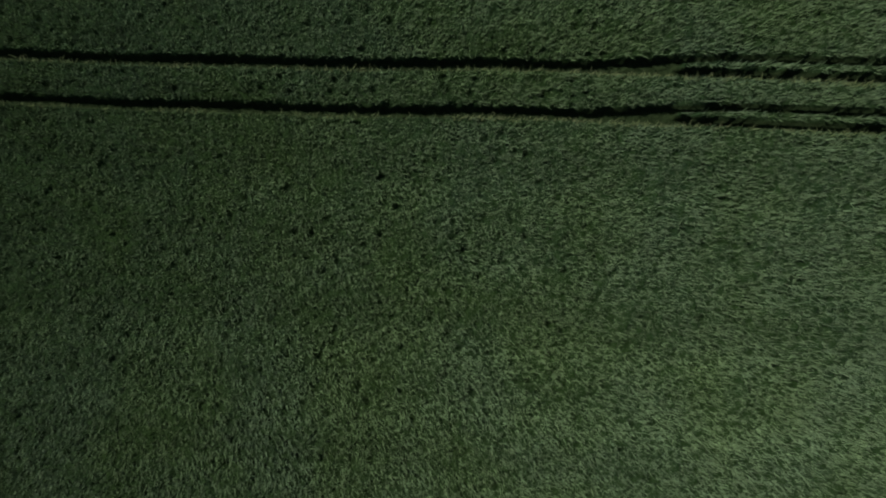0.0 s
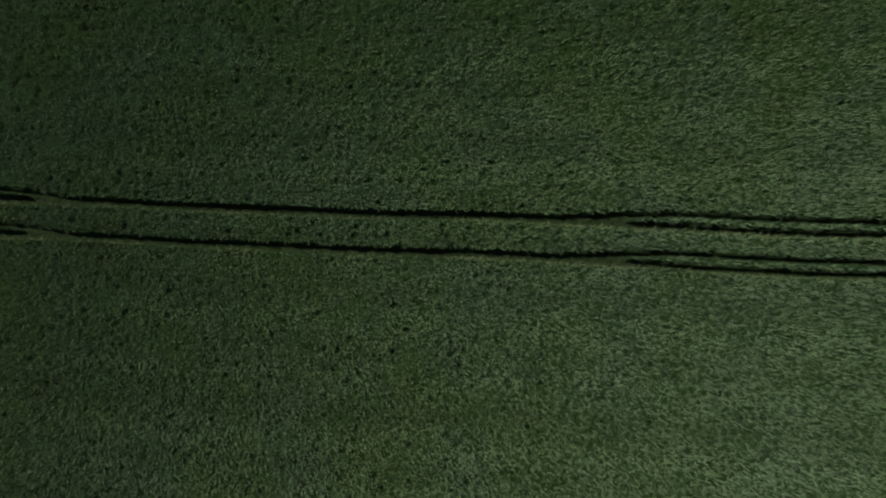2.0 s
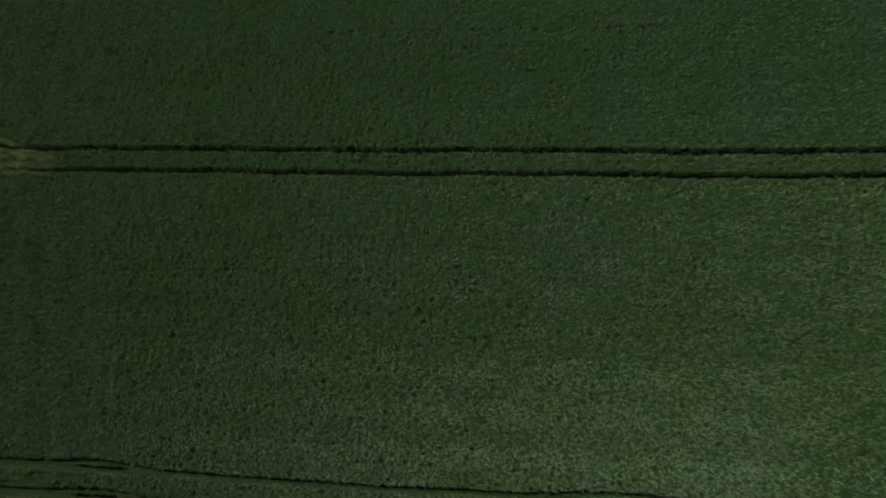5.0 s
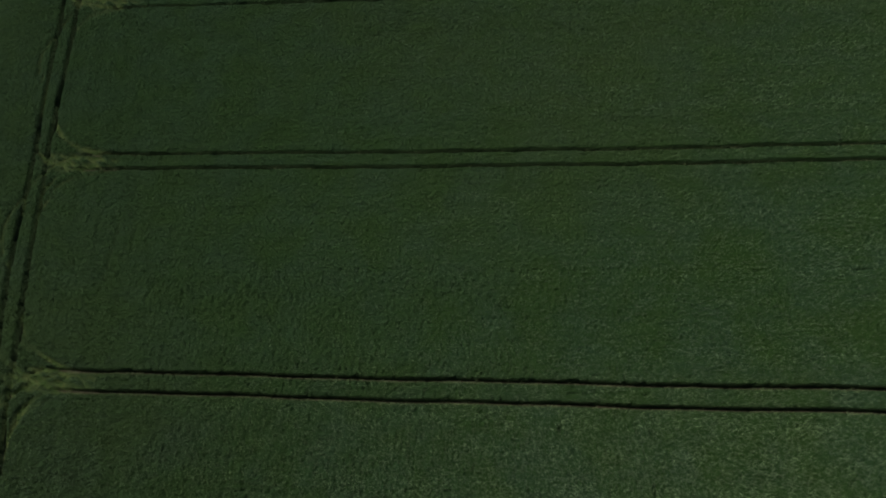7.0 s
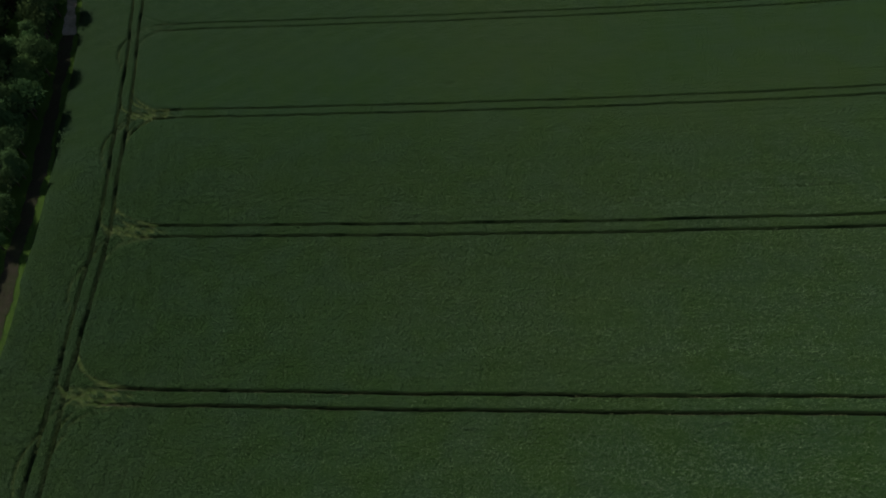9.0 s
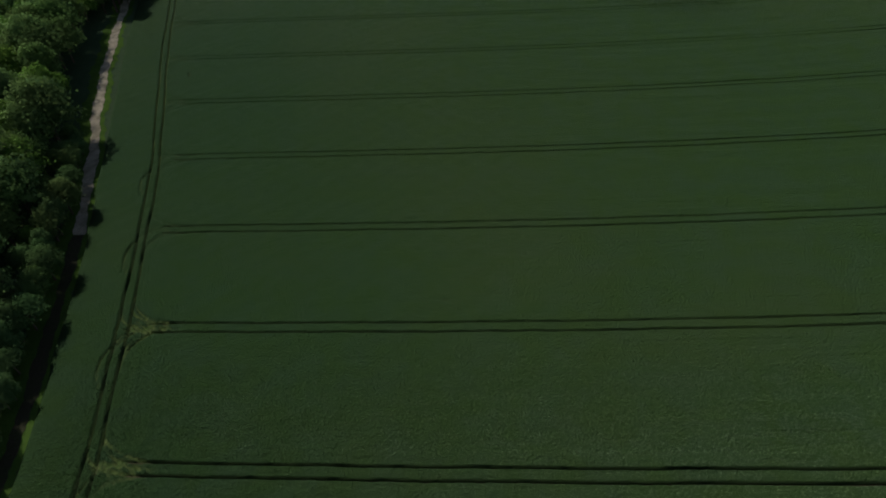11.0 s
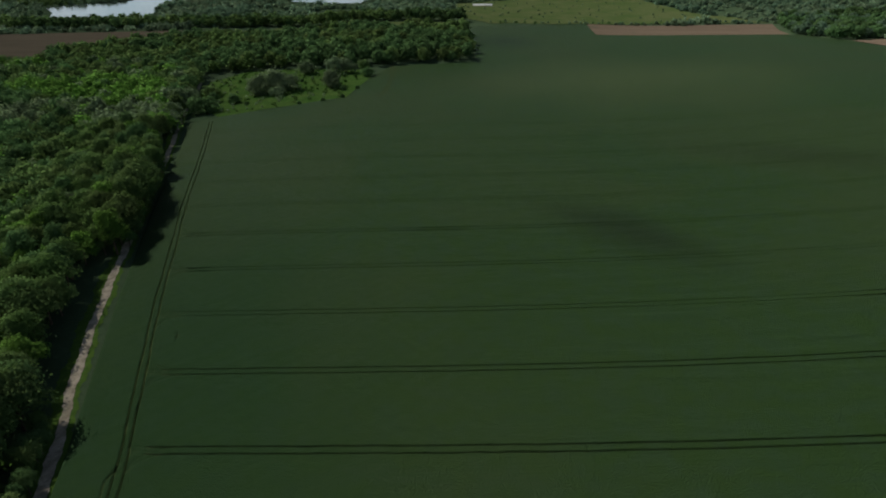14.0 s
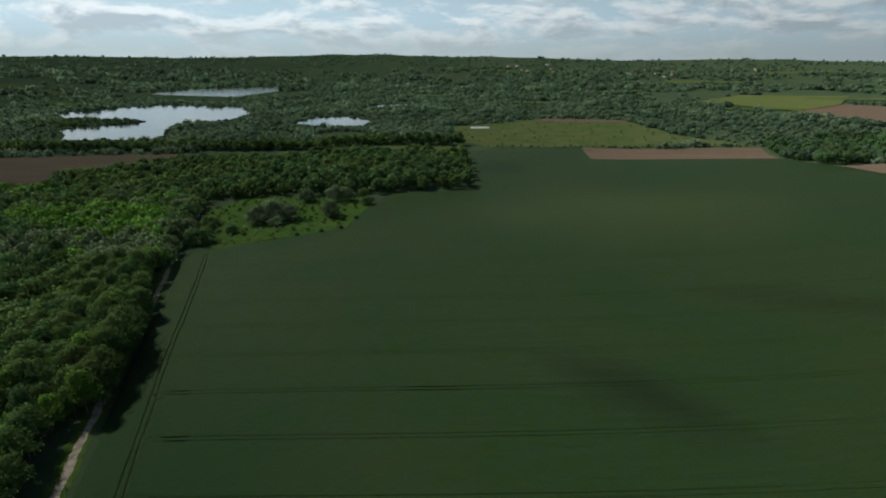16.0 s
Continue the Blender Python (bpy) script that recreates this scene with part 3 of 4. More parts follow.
rut_fringe(0, -36, 44, 80, 61)
rut_fringe(1, -40, 60, 60, 62)
rut_fringe(2, -46, 80, 36, 63)

# ---- farm track and verges ----
def ribbon(name, at, y0, y1, left, right, lift, mat, label, category, step=0.9, sway=0.0, crown=0.0):
    ys = np.arange(y0, y1 + step, step)
    across = np.linspace(0, 1, 7)
    Y, U = np.meshgrid(ys, across, indexing="ij")
    l = left + sway * np.sin(Y * 0.23) + sway * 0.6 * np.sin(Y * 0.61 + 1)
    r = right + sway * np.sin(Y * 0.19 + 2) + sway * 0.6 * np.sin(Y * 0.47)
    l = l + sway * (0.5 * np.sin(Y * 1.37) + 0.4 * np.sin(Y * 2.71 + 1.1))
    r = r + sway * (0.5 * np.sin(Y * 1.21 + 0.7) + 0.4 * np.sin(Y * 3.03))
    X = at(Y) + l + (r - l) * U
    Z = ground(X, Y) + lift + crown * np.sin(U * math.pi)
    me = mesh_from(name, np.stack([X, Y, Z], 2).reshape(-1, 3), grid_faces(len(ys), 7), mat)
    shade_smooth(me)
    return tagged(new(name, me), label, category, kind="structure")


ribbon("verge", road_x, -60, 470, -4.5, 3.0, 0.06, VERGE, "bright green grass verge along the farm track", "verge", sway=0.6)
ROAD_LABEL = "pale rutted gravel farm track along the wood"
# this stretch has the shade of the trees painted in
ribbon("road", road_x, -60, 134, -1.35, 1.15, 0.12, TRACK_SHADE, "farm track under the wood edge, coloured dark for tree shade", "farm track", sway=0.25)
ribbon("road", road_x, 134.5, 560, -1.5, 1.35, 0.124, GRAVEL, ROAD_LABEL, "farm track", sway=0.3)

TRODDEN = material("trodden_crop", [(0.050, 0.062, 0.026), (0.070, 0.078, 0.036), (0.034, 0.042, 0.020)], scale=0.2, fine=1.5, rough=0.9, bump=0.4)
for wheel in (-1.1, 1.1):
    ribbon("wheel_track", curve([(470, -67), (481, -65), (500, -64.5), (534, -65.5), (571, -70), (585, -72)]), 472, 583, wheel - 0.28, wheel + 0.28, 0.72, TRODDEN, "faint wheel track through the far crop", "wheel track", step=2.0, sway=0.06)

# ---- fields, meadows and water of the valley ----
patch("scrub_ground", [(-212, 500), (-181, 455), (-167, 441), (-120, 460), (-89, 476), (-82, 540), (-95, 565), (-144, 580), (-200, 590), (-222, 560)], 8, 0.35, SCRUB_GRASS, "bright rough grass at the field corner", "scrubland", 3)
patch("ploughed_field", [(140, 813), (385, 859), (418, 985), (153, 959)], 20, 0.7, PLOUGHED, "bare reddish brown soil strip beyond the crop", "bare field")
patch("ploughed_field", [(405, 693), (406, 764), (470, 798), (640, 830), (640, 610)], 20, 0.75, PLOUGHED, "bare reddish brown soil strip beside the crop", "bare field")
patch("dark_field", [(-700, 812), (-592, 800), (-374, 845), (-345, 738), (-458, 622), (-700, 520)], 20, 0.6, DARK_SOIL, "dark brown ploughed field between the woods", "bare field")
patch("meadow", [(-51, 1173), (141, 1358), (298, 1333), (339, 1106), (420, 1000), (286, 992), (150, 960), (15, 880), (-34, 974)], 25, 0.6, MEADOW, "pale dry meadow beyond the cereal field", "meadow", 10)
patch("green_strip", [(-260, 822), (-20, 836), (-14, 866), (-260, 872)], 20, 0.7, MEADOW, "narrow light green meadow between two woods", "meadow")
patch("pale_field", [(630, 1870), (892, 2197), (1186, 2100), (991, 1790), (760, 1560)], 40, 2.0, GOLD_FIELD, "pale yellow-green crop field in the valley", "crop field", 10)
patch("tan_field", [(726, 1522), (991, 1780), (1150, 1650), (789, 1290), (717, 1450)], 40, 2.0, PLOUGHED, "tan bare field in the valley", "bare field", 8)


strip_rng = np.random.default_rng(77)
STRIPS = []
for r, turn, wide_m, deep in ((1500, 12, 130, 60), (1750, 4, 200, 90), (1700, 24, 240, 70), (2050, -6, 260, 120), (2400, 14, 320, 150), (2250, 30, 300, 140), (2700, 6, 420, 200), (3000, 20, 520, 200), (2900, 33, 420, 180), (3500, 26, 500, 160), (1950, -34, 240, 130), (2500, -37, 300, 200), (3400, 4, 420, 120)):
    x, y = r * math.sin(radians(turn)), r * math.cos(radians(turn)) + 60
    w, d, lean = wide_m / 2, deep / 3.2, strip_rng.uniform(-0.25, 0.25)
    poly = [(x - w, y - d - lean * w), (x + w * strip_rng.uniform(0.6, 1), y - d + lean * w), (x + w, y + d * strip_rng.uniform(0.5, 1) + lean * w), (x - w * strip_rng.uniform(0.5, 1), y + d - lean * w)]
    STRIPS.append(poly)
    patch("meadow", poly, 60, 2.2, (MEADOW, SCRUB_GRASS)[len(STRIPS) % 2], "distant green meadow between the woods", "meadow", 14)


def lake(poly, label, level=-7.2):
    ring = []
    for (x0, y0), (x1, y1) in zip(poly, poly[1:] + poly[:1]):
        for i in range(12):
            x, y = x0 + (x1 - x0) * i / 12, y0 + (y1 - y0) * i / 12
            ring.append((x + 16 * noise.noise((x * 0.02, y * 0.02, 3)), y + 16 * noise.noise((x * 0.02, y * 0.02, 9)), level))
    bm = bmesh.new()
    face = bm.faces.new([bm.verts.new(p) for p in ring])
    bmesh.ops.triangulate(bm, faces=[face])
    for f in bm.faces:
        if f.normal.z < 0:
            f.normal_flip()
    me = bpy.data.meshes.new("water")
    bm.to_mesh(me)
    bm.free()
    me.materials.append(WATER)
    return tagged(new("water", me), label, "lake", kind="structure")


LAKES = [
    [(-940, 1400), (-850, 1300), (-760, 1290), (-655, 1262), (-640, 1225), (-690, 1190), (-730, 1120), (-640, 985), (-490, 975), (-520, 1080), (-560, 1180), (-560, 1225), (-500, 1290), (-500, 1440), (-594, 1610), (-819, 1630), (-880, 1535)],
    [(-1120, 2120), (-1120, 2470), (-820, 2680), (-700, 2500), (-780, 2000)],
    [(-345, 1230), (-330, 1360), (-250, 1350), (-208, 1283), (-205, 1200), (-290, 1190)],
    [(-286, 1620), (-225, 1725), (-170, 1700), (-185, 1640), (-235, 1605)],
]
lake(LAKES[0], "large pale lake with a wooded spit reflecting the sky")
lake(LAKES[1], "second pale lake further up the valley", -8.95)
lake(LAKES[2], "small shining pond among trees")
lake(LAKES[3], "narrow shining pond among trees")


# ---- trees ----
def leaf_sprays(rng, centres, radii, count, size):
    """Leaf sprays on the skins of the lobes, one triangle each: corner points and the crown's own soft normals."""
    pick = rng.choice(len(centres), count, p=radii**2 / (radii**2).sum())
    d = rng.normal(size=(count, 3))
    d[:, 2] += 0.35
    d /= np.linalg.norm(d, axis=1)[:, None]
    bumps = rng.normal(0, 3.2, (len(centres), 3))[pick]
    r = radii[pick] * (1.12 - 0.5 * rng.random(count) ** 1.5) * (1 + 0.30 * np.sin((d * bumps).sum(axis=1) + pick)) * np.where(rng.random(count) < 0.07, 1.22, 1.0)
    p = centres[pick] + d * r[:, None] * np.array([1, 1, 0.85])
    normal = d + rng.normal(0, 0.45, (count, 3))
    normal /= np.linalg.norm(normal, axis=1)[:, None]
    side = np.cross(normal, rng.normal(size=(count, 3)))
    side /= np.linalg.norm(side, axis=1)[:, None]
    up_way = np.cross(normal, side)
    a = size * rng.uniform(0.5, 1.3, count)[:, None]
    b = a * rng.uniform(0.7, 1.3, count)[:, None]
    skew = rng.uniform(-0.6, 0.6, (count, 1))
    tri = np.stack([p - side * a - up_way * b * 0.5, p + side * a - up_way * b * 0.5, p + up_way * b + side * a * skew], 1)
    middle = centres.mean(axis=0)
    hull = p - middle
    hull /= np.linalg.norm(hull, axis=1)[:, None]
    soft = d * 0.5 + hull * 0.45 + normal * 0.38
    soft /= np.linalg.norm(soft, axis=1)[:, None]
    return tri.reshape(-1, 3), np.repeat(soft, 3, axis=0)


def foliage_mesh(name, points, normals, leaf, tone=None):
    """tone: how much lighter or darker each tree of a mass grows."""
    me = mesh_from(name, points, np.arange(len(points)).reshape(-1, 3), leaf)
    if tone is not None:
        me.attributes.new("tone", "FLOAT", "POINT").data.foreach_set("value", np.asarray(tone, np.float32))
    me.normals_split_custom_set_from_vertices(normals.astype(np.float32))
    return me


def crown_points(rng, height, spread, lobes):
    """Lobes of a broad crown: (centres, radii)."""
    turn = rng.uniform(0, 2 * math.pi, lobes)
    level = rng.uniform(0, 1, lobes) ** 0.8
    out = spread * (0.62 - 0.42 * level**2) * rng.uniform(0.55, 1.1, lobes)
    centres = np.stack([np.cos(turn) * out, np.sin(turn) * out, height * (0.42 + 0.42 * level)], 1)
    centres[0] = (0, 0, height * 0.84)
    centres[1] = (0, 0, height * 0.6)
    radii = spread * rng.uniform(0.16, 0.44, lobes)
    radii[1] = spread * 0.62
    return centres, radii


def tube(verts, faces, a, b, ra, rb, sides=6):
    a, b = np.array(a, float), np.array(b, float)
    axis = (b - a) / np.linalg.norm(b - a)
    u = np.cross(axis, (0.3, 0.9, 0.1))
    u /= np.linalg.norm(u)
    w = np.cross(axis, u)
    start = len(verts)
    for centre, radius in ((a, ra), (b, rb)):
        for i in range(sides):
            t = 2 * math.pi * i / sides
            verts.append(centre + radius * (np.cos(t) * u + np.sin(t) * w))
    for i in range(sides):
        j = (i + 1) % sides
        faces.append((start + i, start + j, start + sides + j, start + sides + i))


def build_tree(name, seed, height, spread, cards, size, leaf, bark=BARK):
    """An Empty at the foot with a trunk, its limbs and a crown of leaf sprays."""
    rng = np.random.default_rng(seed)
    root = new(name)
    root.empty_display_size = 0.5
    centres, radii = crown_points(rng, height, spread, int(rng.integers(14, 20)))
    verts, faces = [], []
    r0 = height * 0.018
    bendx, bendy = rng.normal(0, 0.35, 2)
    joints = [(0, 0, -0.3), (bendx * 0.4, bendy * 0.4, height * 0.22), (bendx, bendy, height * 0.45), (bendx * 0.6, bendy * 1.2, height * 0.72)]
    for (a, b), (ra, rb) in zip(zip(joints, joints[1:]), ((r0 * 1.3, r0), (r0, r0 * 0.7), (r0 * 0.7, r0 * 0.25))):
        tube(verts, faces, a, b, ra, rb, 8)
    trunk = part("trunk", mesh_from("trunk", verts, faces, bark), root)
    for c in centres[2:7]:
        lv, lf = [], []
        foot = np.array(joints[1]) * 0.3 + np.array(joints[2]) * 0.7 * rng.uniform(0.75, 1.1)
        knee = foot * 0.45 + c * 0.55 + np.array((0, 0, -0.06 * height))
        tube(lv, lf, foot, knee, r0 * 0.5, r0 * 0.3, 5)
        tube(lv, lf, knee, c, r0 * 0.3, r0 * 0.1, 5)
        part("limb", mesh_from("limb", lv, lf, bark), root)
    points, normals = leaf_sprays(rng, centres, radii, cards, size)
    part("crown", foliage_mesh("crown", points, normals, leaf), root)
    return root


def place(x, y, turn, scale, sink=0.0):
    return pose(x, y, float(ground(x, y)) - sink, 0, 0, turn) @ Matrix.Diagonal((scale, scale, scale, 1))


def put_copy(model, m, label):
    """copy_thing with the scale of m kept."""
    loc, rot, sca = m.decompose()
    ob = copy_thing(model, Matrix.LocRotScale(loc, rot, None))
    ob.scale = sca
    return tagged(ob, label)


KINDS = [
    ("mid green broadleaf tree with a rounded crown", LEAF_A, 16.5, 7.8, 4600, 0.36),
    ("mid green broadleaf tree with a broad uneven crown", LEAF_A, 18.0, 8.8, 5200, 0.37),
    ("fresh bright green poplar-like tree", LEAF_B, 17.5, 6.4, 4000, 0.34),
    ("fresh bright green broadleaf tree", LEAF_B, 15.0, 7.2, 4300, 0.35),
    ("grey-green willow with soft foliage", LEAF_C, 14.0, 7.8, 4600, 0.34),
    ("dark green broadleaf tree with a dense crown", LEAF_D, 17.5, 8.2, 4800, 0.36),
    ("dark green slender broadleaf tree", LEAF_D, 18.5, 6.2, 3800, 0.35),
]
MODELS = [build_tree("tree", 100 + i, k[2], k[3], k[4], k[5], k[1]) for i, k in enumerate(KINDS)]
used = [False] * len(MODELS)
tree_rng = np.random.default_rng(21)


def stand_tree(kind, x, y, scale, group="trees of the wood edge"):
    label = KINDS[kind][0]
    turn = float(tree_rng.uniform(0, 360))
    m = place(x, y, turn, scale)
    if not used[kind]:
        used[kind] = True
        ob = MODELS[kind]
        ob.matrix_basis = m
        return tagged(ob, label, "tree", group)
    return tagged(put_copy(MODELS[kind], m, label), category="tree", group=group)


# the wood beside the track: nearest trees one by one, the rest as one mass
spots = []
y = 78.0
while y < 600:
    step = 7.8 if y > 175 else 6.4
    u = 13.0 if 180 < y < 252 else (9.0 if 362 < y < 406 else ((6.8 if y < 166 else 12.0) if y < 192 else (1.3 if y < 346 else 5.0)))
    depth = 62 if y < 200 else min(62 + (y - 200) * 0.85, 230)
    while u < depth:
        if y < 168 and 9.0 < u < 11.5:
            u = 11.5
        spots.append((u + tree_rng.uniform(-2.4, 2.4) * (0.45 if u < 6 else 1), y + tree_rng.uniform(-2.6, 2.6)))
        u += step * (1.0 if u < 30 else 1.3)
    y += step
for y in np.arange(72, 170, 3.0):
    spots.append((3.4 + tree_rng.uniform(-1.3, 1.3), y + tree_rng.uniform(-1.3, 1.3)))
for y in np.arange(264, 346, 5.2):
    spots.append((-1.9 + tree_rng.uniform(-0.3, 0.3), y + tree_rng.uniform(-1.2, 1.2)))
single, mass = [], []
for u, y in spots:
    x = float(road_x(y)) - u
    (single if u < 44 and 60 < y < 400 else mass).append((x, y, u))
tree_rng.shuffle(single)
single.sort(key=lambda p: p[2] + 0.03 * p[1])
mass += single[290:]
single = single[:290]
for x, y, u in single:
    patchy = noise.noise((x * 0.02, y * 0.02, 5))
    kind = int(tree_rng.choice(7, p=(0.29, 0.24, 0.08, 0.1, 0.03, 0.15, 0.11))) if patchy < 0.15 else int(tree_rng.choice([2, 3, 0, 1]))
    if u < 0 or y < 185 and u < 6:
        kind = (5, 6, 5, 0)[int(tree_rng.integers(4))]
    stand_tree(kind, x, y, float(tree_rng.uniform(0.78, 1.12)) * ((0.33 if y < 100 else 0.44 if y < 124 else 0.5) * float(tree_rng.uniform(0.75, 1.2)) if y < 170 and u < 6 else 0.5 if u < 0 else 0.5 if y < 168 and u < 9.4 else (1.18 if 258 < y < 322 and u < 14 else 1.04)))


FRESH_STAND = [(-360, 500), (-312, 522), (-292, 545), (-243, 524), (-216, 468), (-256, 456), (-295, 472), (-350, 482)]
WILLOW_STAND = [(-325, 452), (-296, 460), (-262, 412), (-290, 404)]


def stand_kind(x, y):
    """Foliage of the stands that grow as one kind, or None."""
    return LEAF_B if inside(FRESH_STAND, x, y) else LEAF_C if inside(WILLOW_STAND, x, y) else None


def tree_mass(name, places, cards, size, mats, label, category="woodland", spread=(6.0, 8.6), height=(12, 18), sink=0.15):
    """Trees too many to count, in one mesh a foliage kind."""
    rng = np.random.default_rng(len(places))
    groups = [[] for _ in mats]
    for x, y, *rest in places:
        sc = rest[1] if len(rest) > 1 else 1.0
        h, w = rng.uniform(*height) * sc, rng.uniform(*spread) * sc
        centres, radii = crown_points(rng, h, w, 11)
        points, normals = leaf_sprays(rng, centres, radii * 1.1, cards, size * sc)
        points += np.array((x, y, float(ground(x, y)) - sink * h))
        bias = noise.noise((x * 0.012, y * 0.012, 2))
        i = int(np.clip((bias * 1.2 + 0.5 + rng.normal(0, 0.22)) * len(mats), 0, len(mats) - 1))
        if stand_kind(x, y) in mats and rng.random() < 0.85:
            i = mats.index(stand_kind(x, y))
        groups[i].append((points, normals, np.full(len(points), rng.uniform(-0.26, 0.26))))
    for made, mat in zip(groups, mats):
        if made:
            ob = new(name, foliage_mesh(name, np.concatenate([m[0] for m in made]), np.concatenate([m[1] for m in made]), mat, np.concatenate([m[2] for m in made])))
            tagged(ob, label, category, kind="stuff")


tree_mass("woodland", mass, 640, 0.84, (LEAF_D, LEAF_A, LEAF_A, LEAF_D, LEAF_A, LEAF_B, LEAF_C), "dense mixed green woodland beside the farm track", spread=(6.5, 11.0), height=(11, 20))


def scatter(poly, spacing, seed, scale=1.0):
    rng = np.random.default_rng(seed)
    xs, ys = zip(*poly)
    out = []
    for y in np.arange(min(ys), max(ys), spacing):
        for x in np.arange(min(xs), max(xs), spacing):
            px, py = x + rng.uniform(-0.5, 0.5) * spacing, y + rng.uniform(-0.5, 0.5) * spacing
            if inside(poly, px, py):
                out.append((px, py, 0, scale * rng.uniform(0.8, 1.2)))
    return out


block = scatter([(-240, 595), (-205, 592), (-100, 572), (-70, 580), (-4, 600), (-8, 690), (-16, 780), (-120, 775), (-300, 775), (-350, 745), (-420, 660), (-400, 600)], 9.0, 5)
tree_mass("woodland", block, 380, 1.05, (LEAF_D, LEAF_D, LEAF_A, LEAF_A), "dark green wood block behind the cereal field")
hedge = scatter([(-640, 838), (-372, 872), (-240, 880), (-20, 872), (-20, 900), (-120, 915), (-400, 905), (-660, 868)], 8.5, 6)
tree_mass("woodland", hedge, 240, 1.3, (LEAF_D, LEAF_D, LEAF_A), "dark hedgerow trees behind the ploughed field")
right = scatter([(392, 866), (406, 772), (470, 808), (560, 836), (700, 880), (760, 1000), (620, 1080), (430, 1010), (425, 985)], 10.0, 8)
tree_mass("woodland", right, 220, 1.4, (LEAF_D, WOODS_DARK, LEAF_D), "dark green wood at the far corner of the field")

spit = scatter([(-870, 1270), (-665, 1247), (-655, 1230), (-735, 1130), (-880, 1180)], 11.0, 9, 0.62)
tree_mass("woodland", spit, 120, 1.5, (LEAF_D, LEAF_A), "low trees on the spit of the lake")

# open land inside the far woods
OPEN = [
    [(-700, 812), (-592, 800), (-374, 845), (-345, 738), (-458, 622), (-700, 520)],
    [(-51, 1173), (141, 1358), (298, 1333), (339, 1106), (420, 1000), (286, 992), (150, 960), (15, 880), (-34, 974)],
    [(630, 1870), (892, 2197), (1186, 2100), (991, 1790), (1150, 1650), (789, 1290), (717, 1450)],
    [(-260, 822), (-20, 836), (-14, 866), (-260, 872)],
    [(-167, 430), (-89, 474), (-71, 576), (0, 592), (-10, 828), (153, 957), (440, 990), (402, 765), (640, 640), (640, 300), (0, 300)],
]
OPEN += STRIPS
WET = LAKES
far_rng = np.random.default_rng(33)
belts = [(880, 1400, 3000, 88, 1.9, 0.8), (1400, 2300, 3800, 54, 2.8, 1.05), (2300, 4250, 5000, 36, 5.0, 1.65)]
for near, far, count, cards, size, scale in belts:
    places = []
    while len(places) < count:
        r = math.sqrt(far_rng.uniform(near**2, far**2)) if far_rng.random() < 0.35 else 1 / far_rng.uniform(1 / far, 1 / near)
        a = radians(far_rng.uniform(-44, 40))
        x, y = r * math.sin(a), r * math.cos(a) + 60
        if any(inside(p, x, y) for p in OPEN) or any(inside(p, x, y) or inside(p, x, y + (24 if r < 1700 else 250)) for p in WET):
            continue
        patchy = noise.noise((x * 0.0028, y * 0.0016, 4)) + 0.4 * noise.noise((x * 0.009, y * 0.006, 8))
        if patchy < (-0.28 if r > 1500 else -0.4):
            continue
        tall = 1.0 + 0.75 * noise.noise((x * 0.011, y * 0.005, 11)) + 0.3 * noise.noise((x * 0.03, y * 0.02, 3))
        places.append((x, y, 0, scale * max(tall, 0.45) * far_rng.uniform(0.75, 1.15) * (0.6 if r > 3500 else 1.0)))
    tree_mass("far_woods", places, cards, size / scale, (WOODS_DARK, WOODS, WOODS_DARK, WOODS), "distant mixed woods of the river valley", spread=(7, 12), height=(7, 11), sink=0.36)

bushes = scatter([(-30, 985), (20, 900), (150, 975), (290, 1005), (400, 1015), (335, 1100), (290, 1320), (140, 1345), (-40, 1170)], 26.0, 15, 0.32)
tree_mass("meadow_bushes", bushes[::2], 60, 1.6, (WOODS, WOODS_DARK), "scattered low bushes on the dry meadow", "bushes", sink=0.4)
line = scatter([(20, 884), (150, 962), (286, 994), (420, 1003), (420, 1012), (286, 1004), (150, 974), (15, 894)], 7.0, 16, 0.36)
tree_mass("meadow_bushes", line[::2], 80, 1.5, (WOODS_DARK, LEAF_D), "low dark hedge along the end of the field", "hedge", sink=0.4)
patch("bare_ground", [(120, 1300), (180, 1285), (300, 1290), (310, 1325), (200, 1345), (141, 1352)], 25, 1.0, PLOUGHED, "bare trodden earth at the meadow edge", "bare ground", 14)

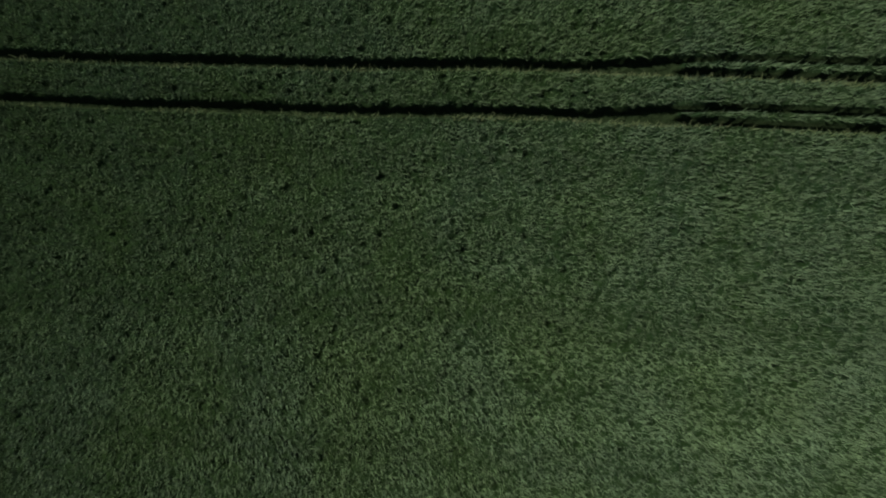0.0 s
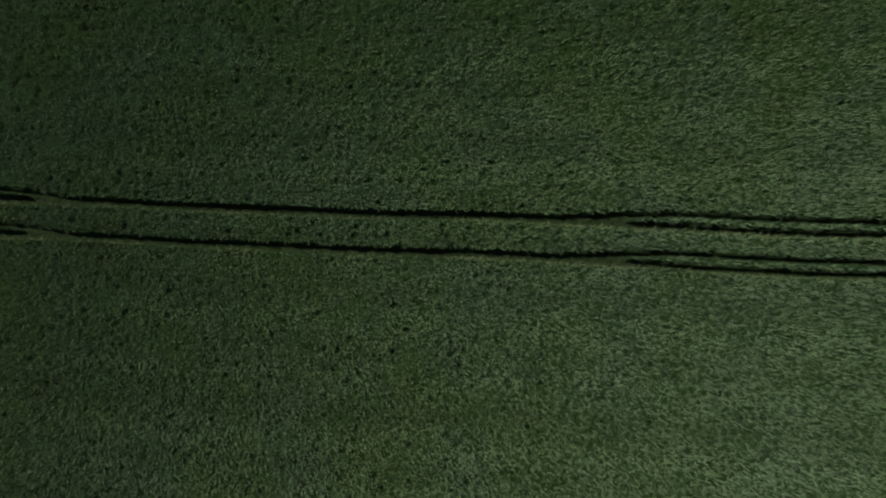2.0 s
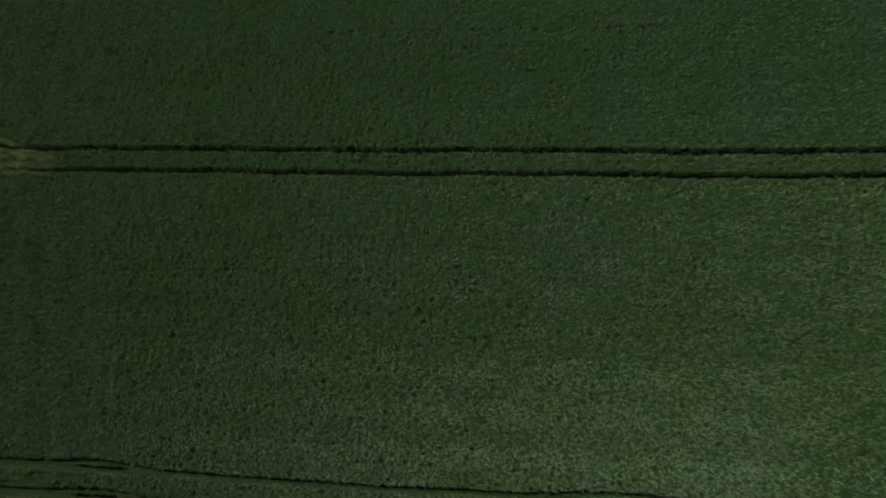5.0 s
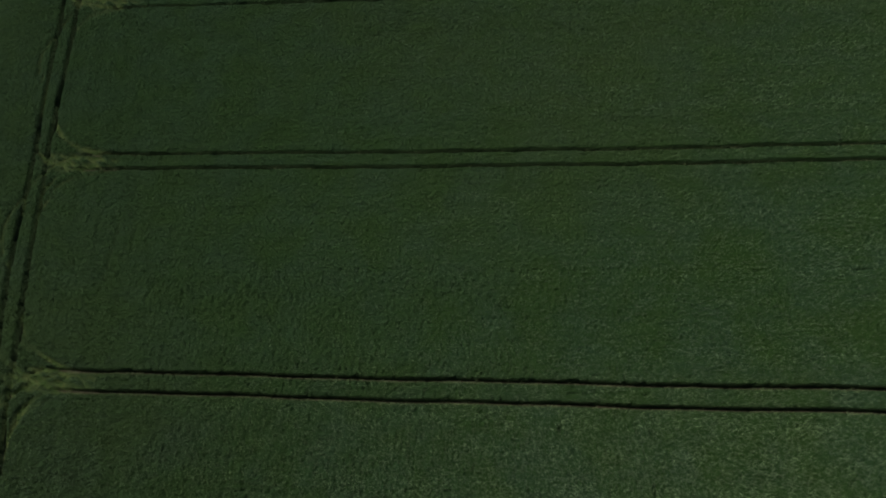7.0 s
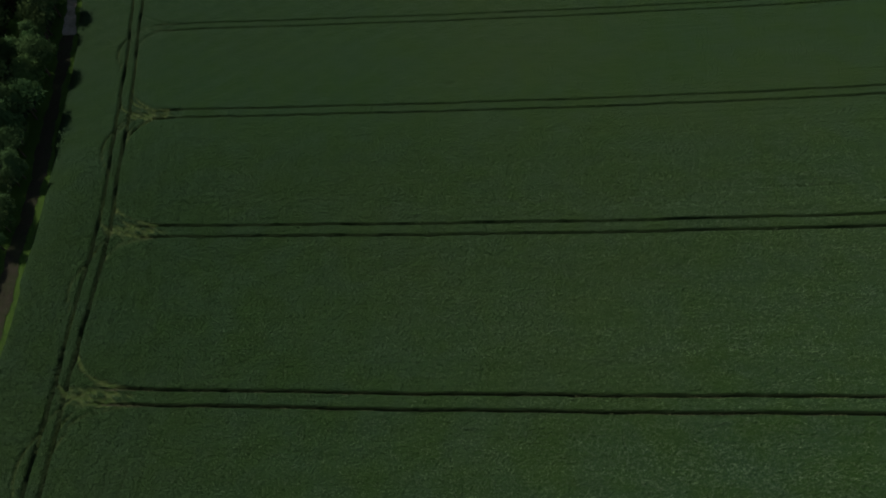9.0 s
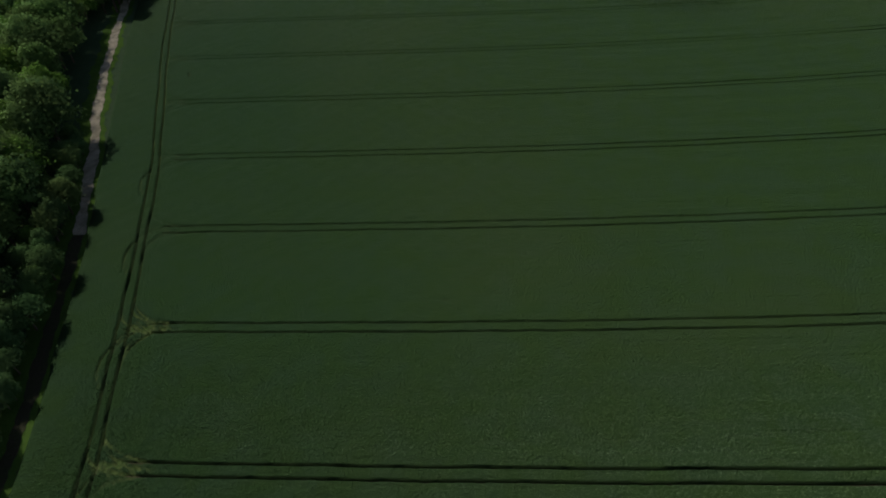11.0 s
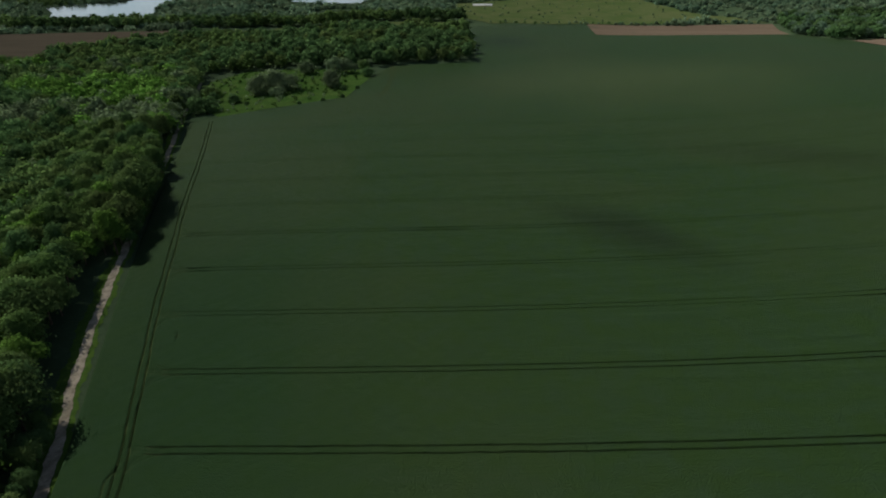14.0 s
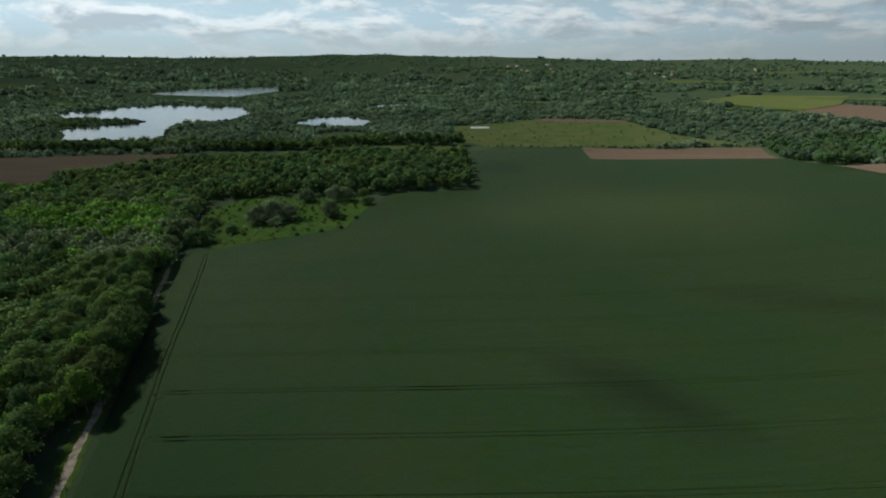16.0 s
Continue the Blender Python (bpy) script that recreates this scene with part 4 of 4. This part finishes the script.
# shrubs at the field corner and along the verge
SHRUBS = [
    (-158, 497, 9.5, 11.0, LEAF_C, "large grey-green willow shrub in rough grass"),
    (-148, 503, 11.0, 13.0, LEAF_C, "large grey-green willow shrub in rough grass"),
    (-138, 503, 9.0, 10.0, LEAF_C, "grey-green willow shrub in rough grass"),
    (-107, 507, 8.5, 11.5, LEAF_C, "pale grey-green shrub in rough grass"),
    (-138, 557, 7.0, 11.0, LEAF_C, "upright grey-green shrub before the wood"),
    (-114, 553, 7.0, 15.0, LEAF_C, "tall pale willow before the wood"),
    (-106, 556, 6.5, 12.5, LEAF_C, "tall pale willow before the wood"),
    (-92, 562, 5.5, 8.0, LEAF_A, "green shrub by the field edge"),
    (-86, 540, 5.0, 6.0, LEAF_D, "dark green shrub by the field edge"),
    (-184, 456, 9.0, 9.0, LEAF_D, "dark green rounded shrub at the track bend"),
    (-205, 489, 7.5, 9.5, LEAF_C, "grey shrub beside the track"),
    (-196, 500, 6.5, 8.0, LEAF_A, "green shrub beside the track"),
    (-187, 483, 4.0, 8.0, LEAF_D, "slender dark shrub in rough grass"),
    (-170, 476, 4.6, 5.0, LEAF_D, "small dark shrub in rough grass"),
    (-142, 488, 5.5, 6.0, LEAF_C, "small grey-green shrub in rough grass"),
    (-119, 461, 1.8, 2.2, LEAF_D, "small dark shrub by the field edge"),
    (-104, 467, 1.8, 2.2, LEAF_D, "small dark shrub by the field edge"),
    (-92, 474, 2.0, 2.6, LEAF_D, "small dark shrub by the field edge"),
    (-96, 496, 2.6, 3.0, LEAF_D, "small dark shrub in rough grass"),
    (-86, 499, 2.0, 2.6, LEAF_D, "small dark shrub in rough grass"),
    (-135, 529, 1.6, 3.0, LEAF_D, "small dark shrub in rough grass"),
    (-158, 468, 1.8, 2.0, LEAF_D, "small dark shrub by the field edge"),
]
for i, (x, y, w, h, leaf, label) in enumerate(SHRUBS):
    w, h = (w * 1.35, h * 1.2) if w > 3 else (w * 1.15, h * 1.1)
    rng = np.random.default_rng(300 + i)
    root = new("shrub")
    sv, sf = [], []
    for a in np.arange(0, 6.28, 1.3):
        tube(sv, sf, (0, 0, -0.2), (math.cos(a) * w * 0.4, math.sin(a) * w * 0.4, h * 0.55), 0.09, 0.03, 5)
    part("stems", mesh_from("stems", sv, sf, BARK), root)
    centres, radii = crown_points(rng, h, w, 9)
    centres[:, 2] -= h * 0.22
    points, normals = leaf_sprays(rng, centres, radii, int(300 + 260 * w), 0.24 + 0.03 * w)
    part("foliage", foliage_mesh("foliage", points, normals, leaf), root)
    root.matrix_basis = place(x, y, 0, 1)
    tagged(root, label, "shrub", "shrubs of the field corner")


low = scatter([(-212, 502), (-181, 459), (-160, 448), (-120, 463), (-92, 480), (-85, 540), (-98, 562), (-144, 577), (-200, 587), (-220, 560)], 5.5, 12, 0.28)
tree_mass("low_scrub", low[::2], 50, 1.4, (LEAF_A, LEAF_C, SCRUB_GRASS), "low weeds and scrub over the rough grass", "scrub", sink=0.45)

# ---- far buildings ----
def box_mesh(name, x0, x1, y0, y1, z0, z1, mat):
    v = [(x, y, z) for z in (z0, z1) for y in (y0, y1) for x in (x0, x1)]
    return mesh_from(name, v, [(0, 2, 3, 1), (4, 5, 7, 6), (0, 1, 5, 4), (2, 6, 7, 3), (0, 4, 6, 2), (1, 3, 7, 5)], mat)


def house(x, y, turn, w, d, h, wall, roof, label, category):
    root = new("house" if category == "house" else "shed")
    part("wall", box_mesh("wall", -w / 2, w / 2, -d / 2, d / 2, -2, h, wall), root)
    o, top = 0.5, h + d * 0.32
    v = [(-w / 2 - o, -d / 2 - o, h), (w / 2 + o, -d / 2 - o, h), (w / 2 + o, d / 2 + o, h), (-w / 2 - o, d / 2 + o, h), (-w / 2 - o, 0, top), (w / 2 + o, 0, top)]
    me = bpy.data.meshes.new("roof")
    me.from_pydata([tuple(p) for p in v], [], [(0, 1, 5, 4), (2, 3, 4, 5), (0, 4, 3), (1, 2, 5), (3, 2, 1, 0)])
    me.materials.append(roof)
    part("roof", me, root)
    root.matrix_basis = place(x, y, turn, 1)
    return tagged(root, label, category, "far buildings")


house(8, 1150, 4, 32, 7, 1.6, WALL_PAINT, ROOF_WHITE, "long low white-roofed shed in the meadow", "shed")
house_rng = np.random.default_rng(50)
for cx, cy, count in ((330, 3600, 9), (880, 3300, 12), (1500, 3500, 3), (2330, 3700, 2)):
    for i in range(count):
        x, y = cx + house_rng.uniform(-150, 150), cy + house_rng.uniform(-220, 220)
        white = i % 3 == 0
        house(x, y, float(house_rng.uniform(-25, 25)), house_rng.uniform(11, 20), house_rng.uniform(8, 11), house_rng.uniform(5, 9), WALL_PAINT, ROOF_WHITE if white else ROOF_TILE,
              "distant white-roofed house in a village" if white else "distant pale house with a clay roof", "house")
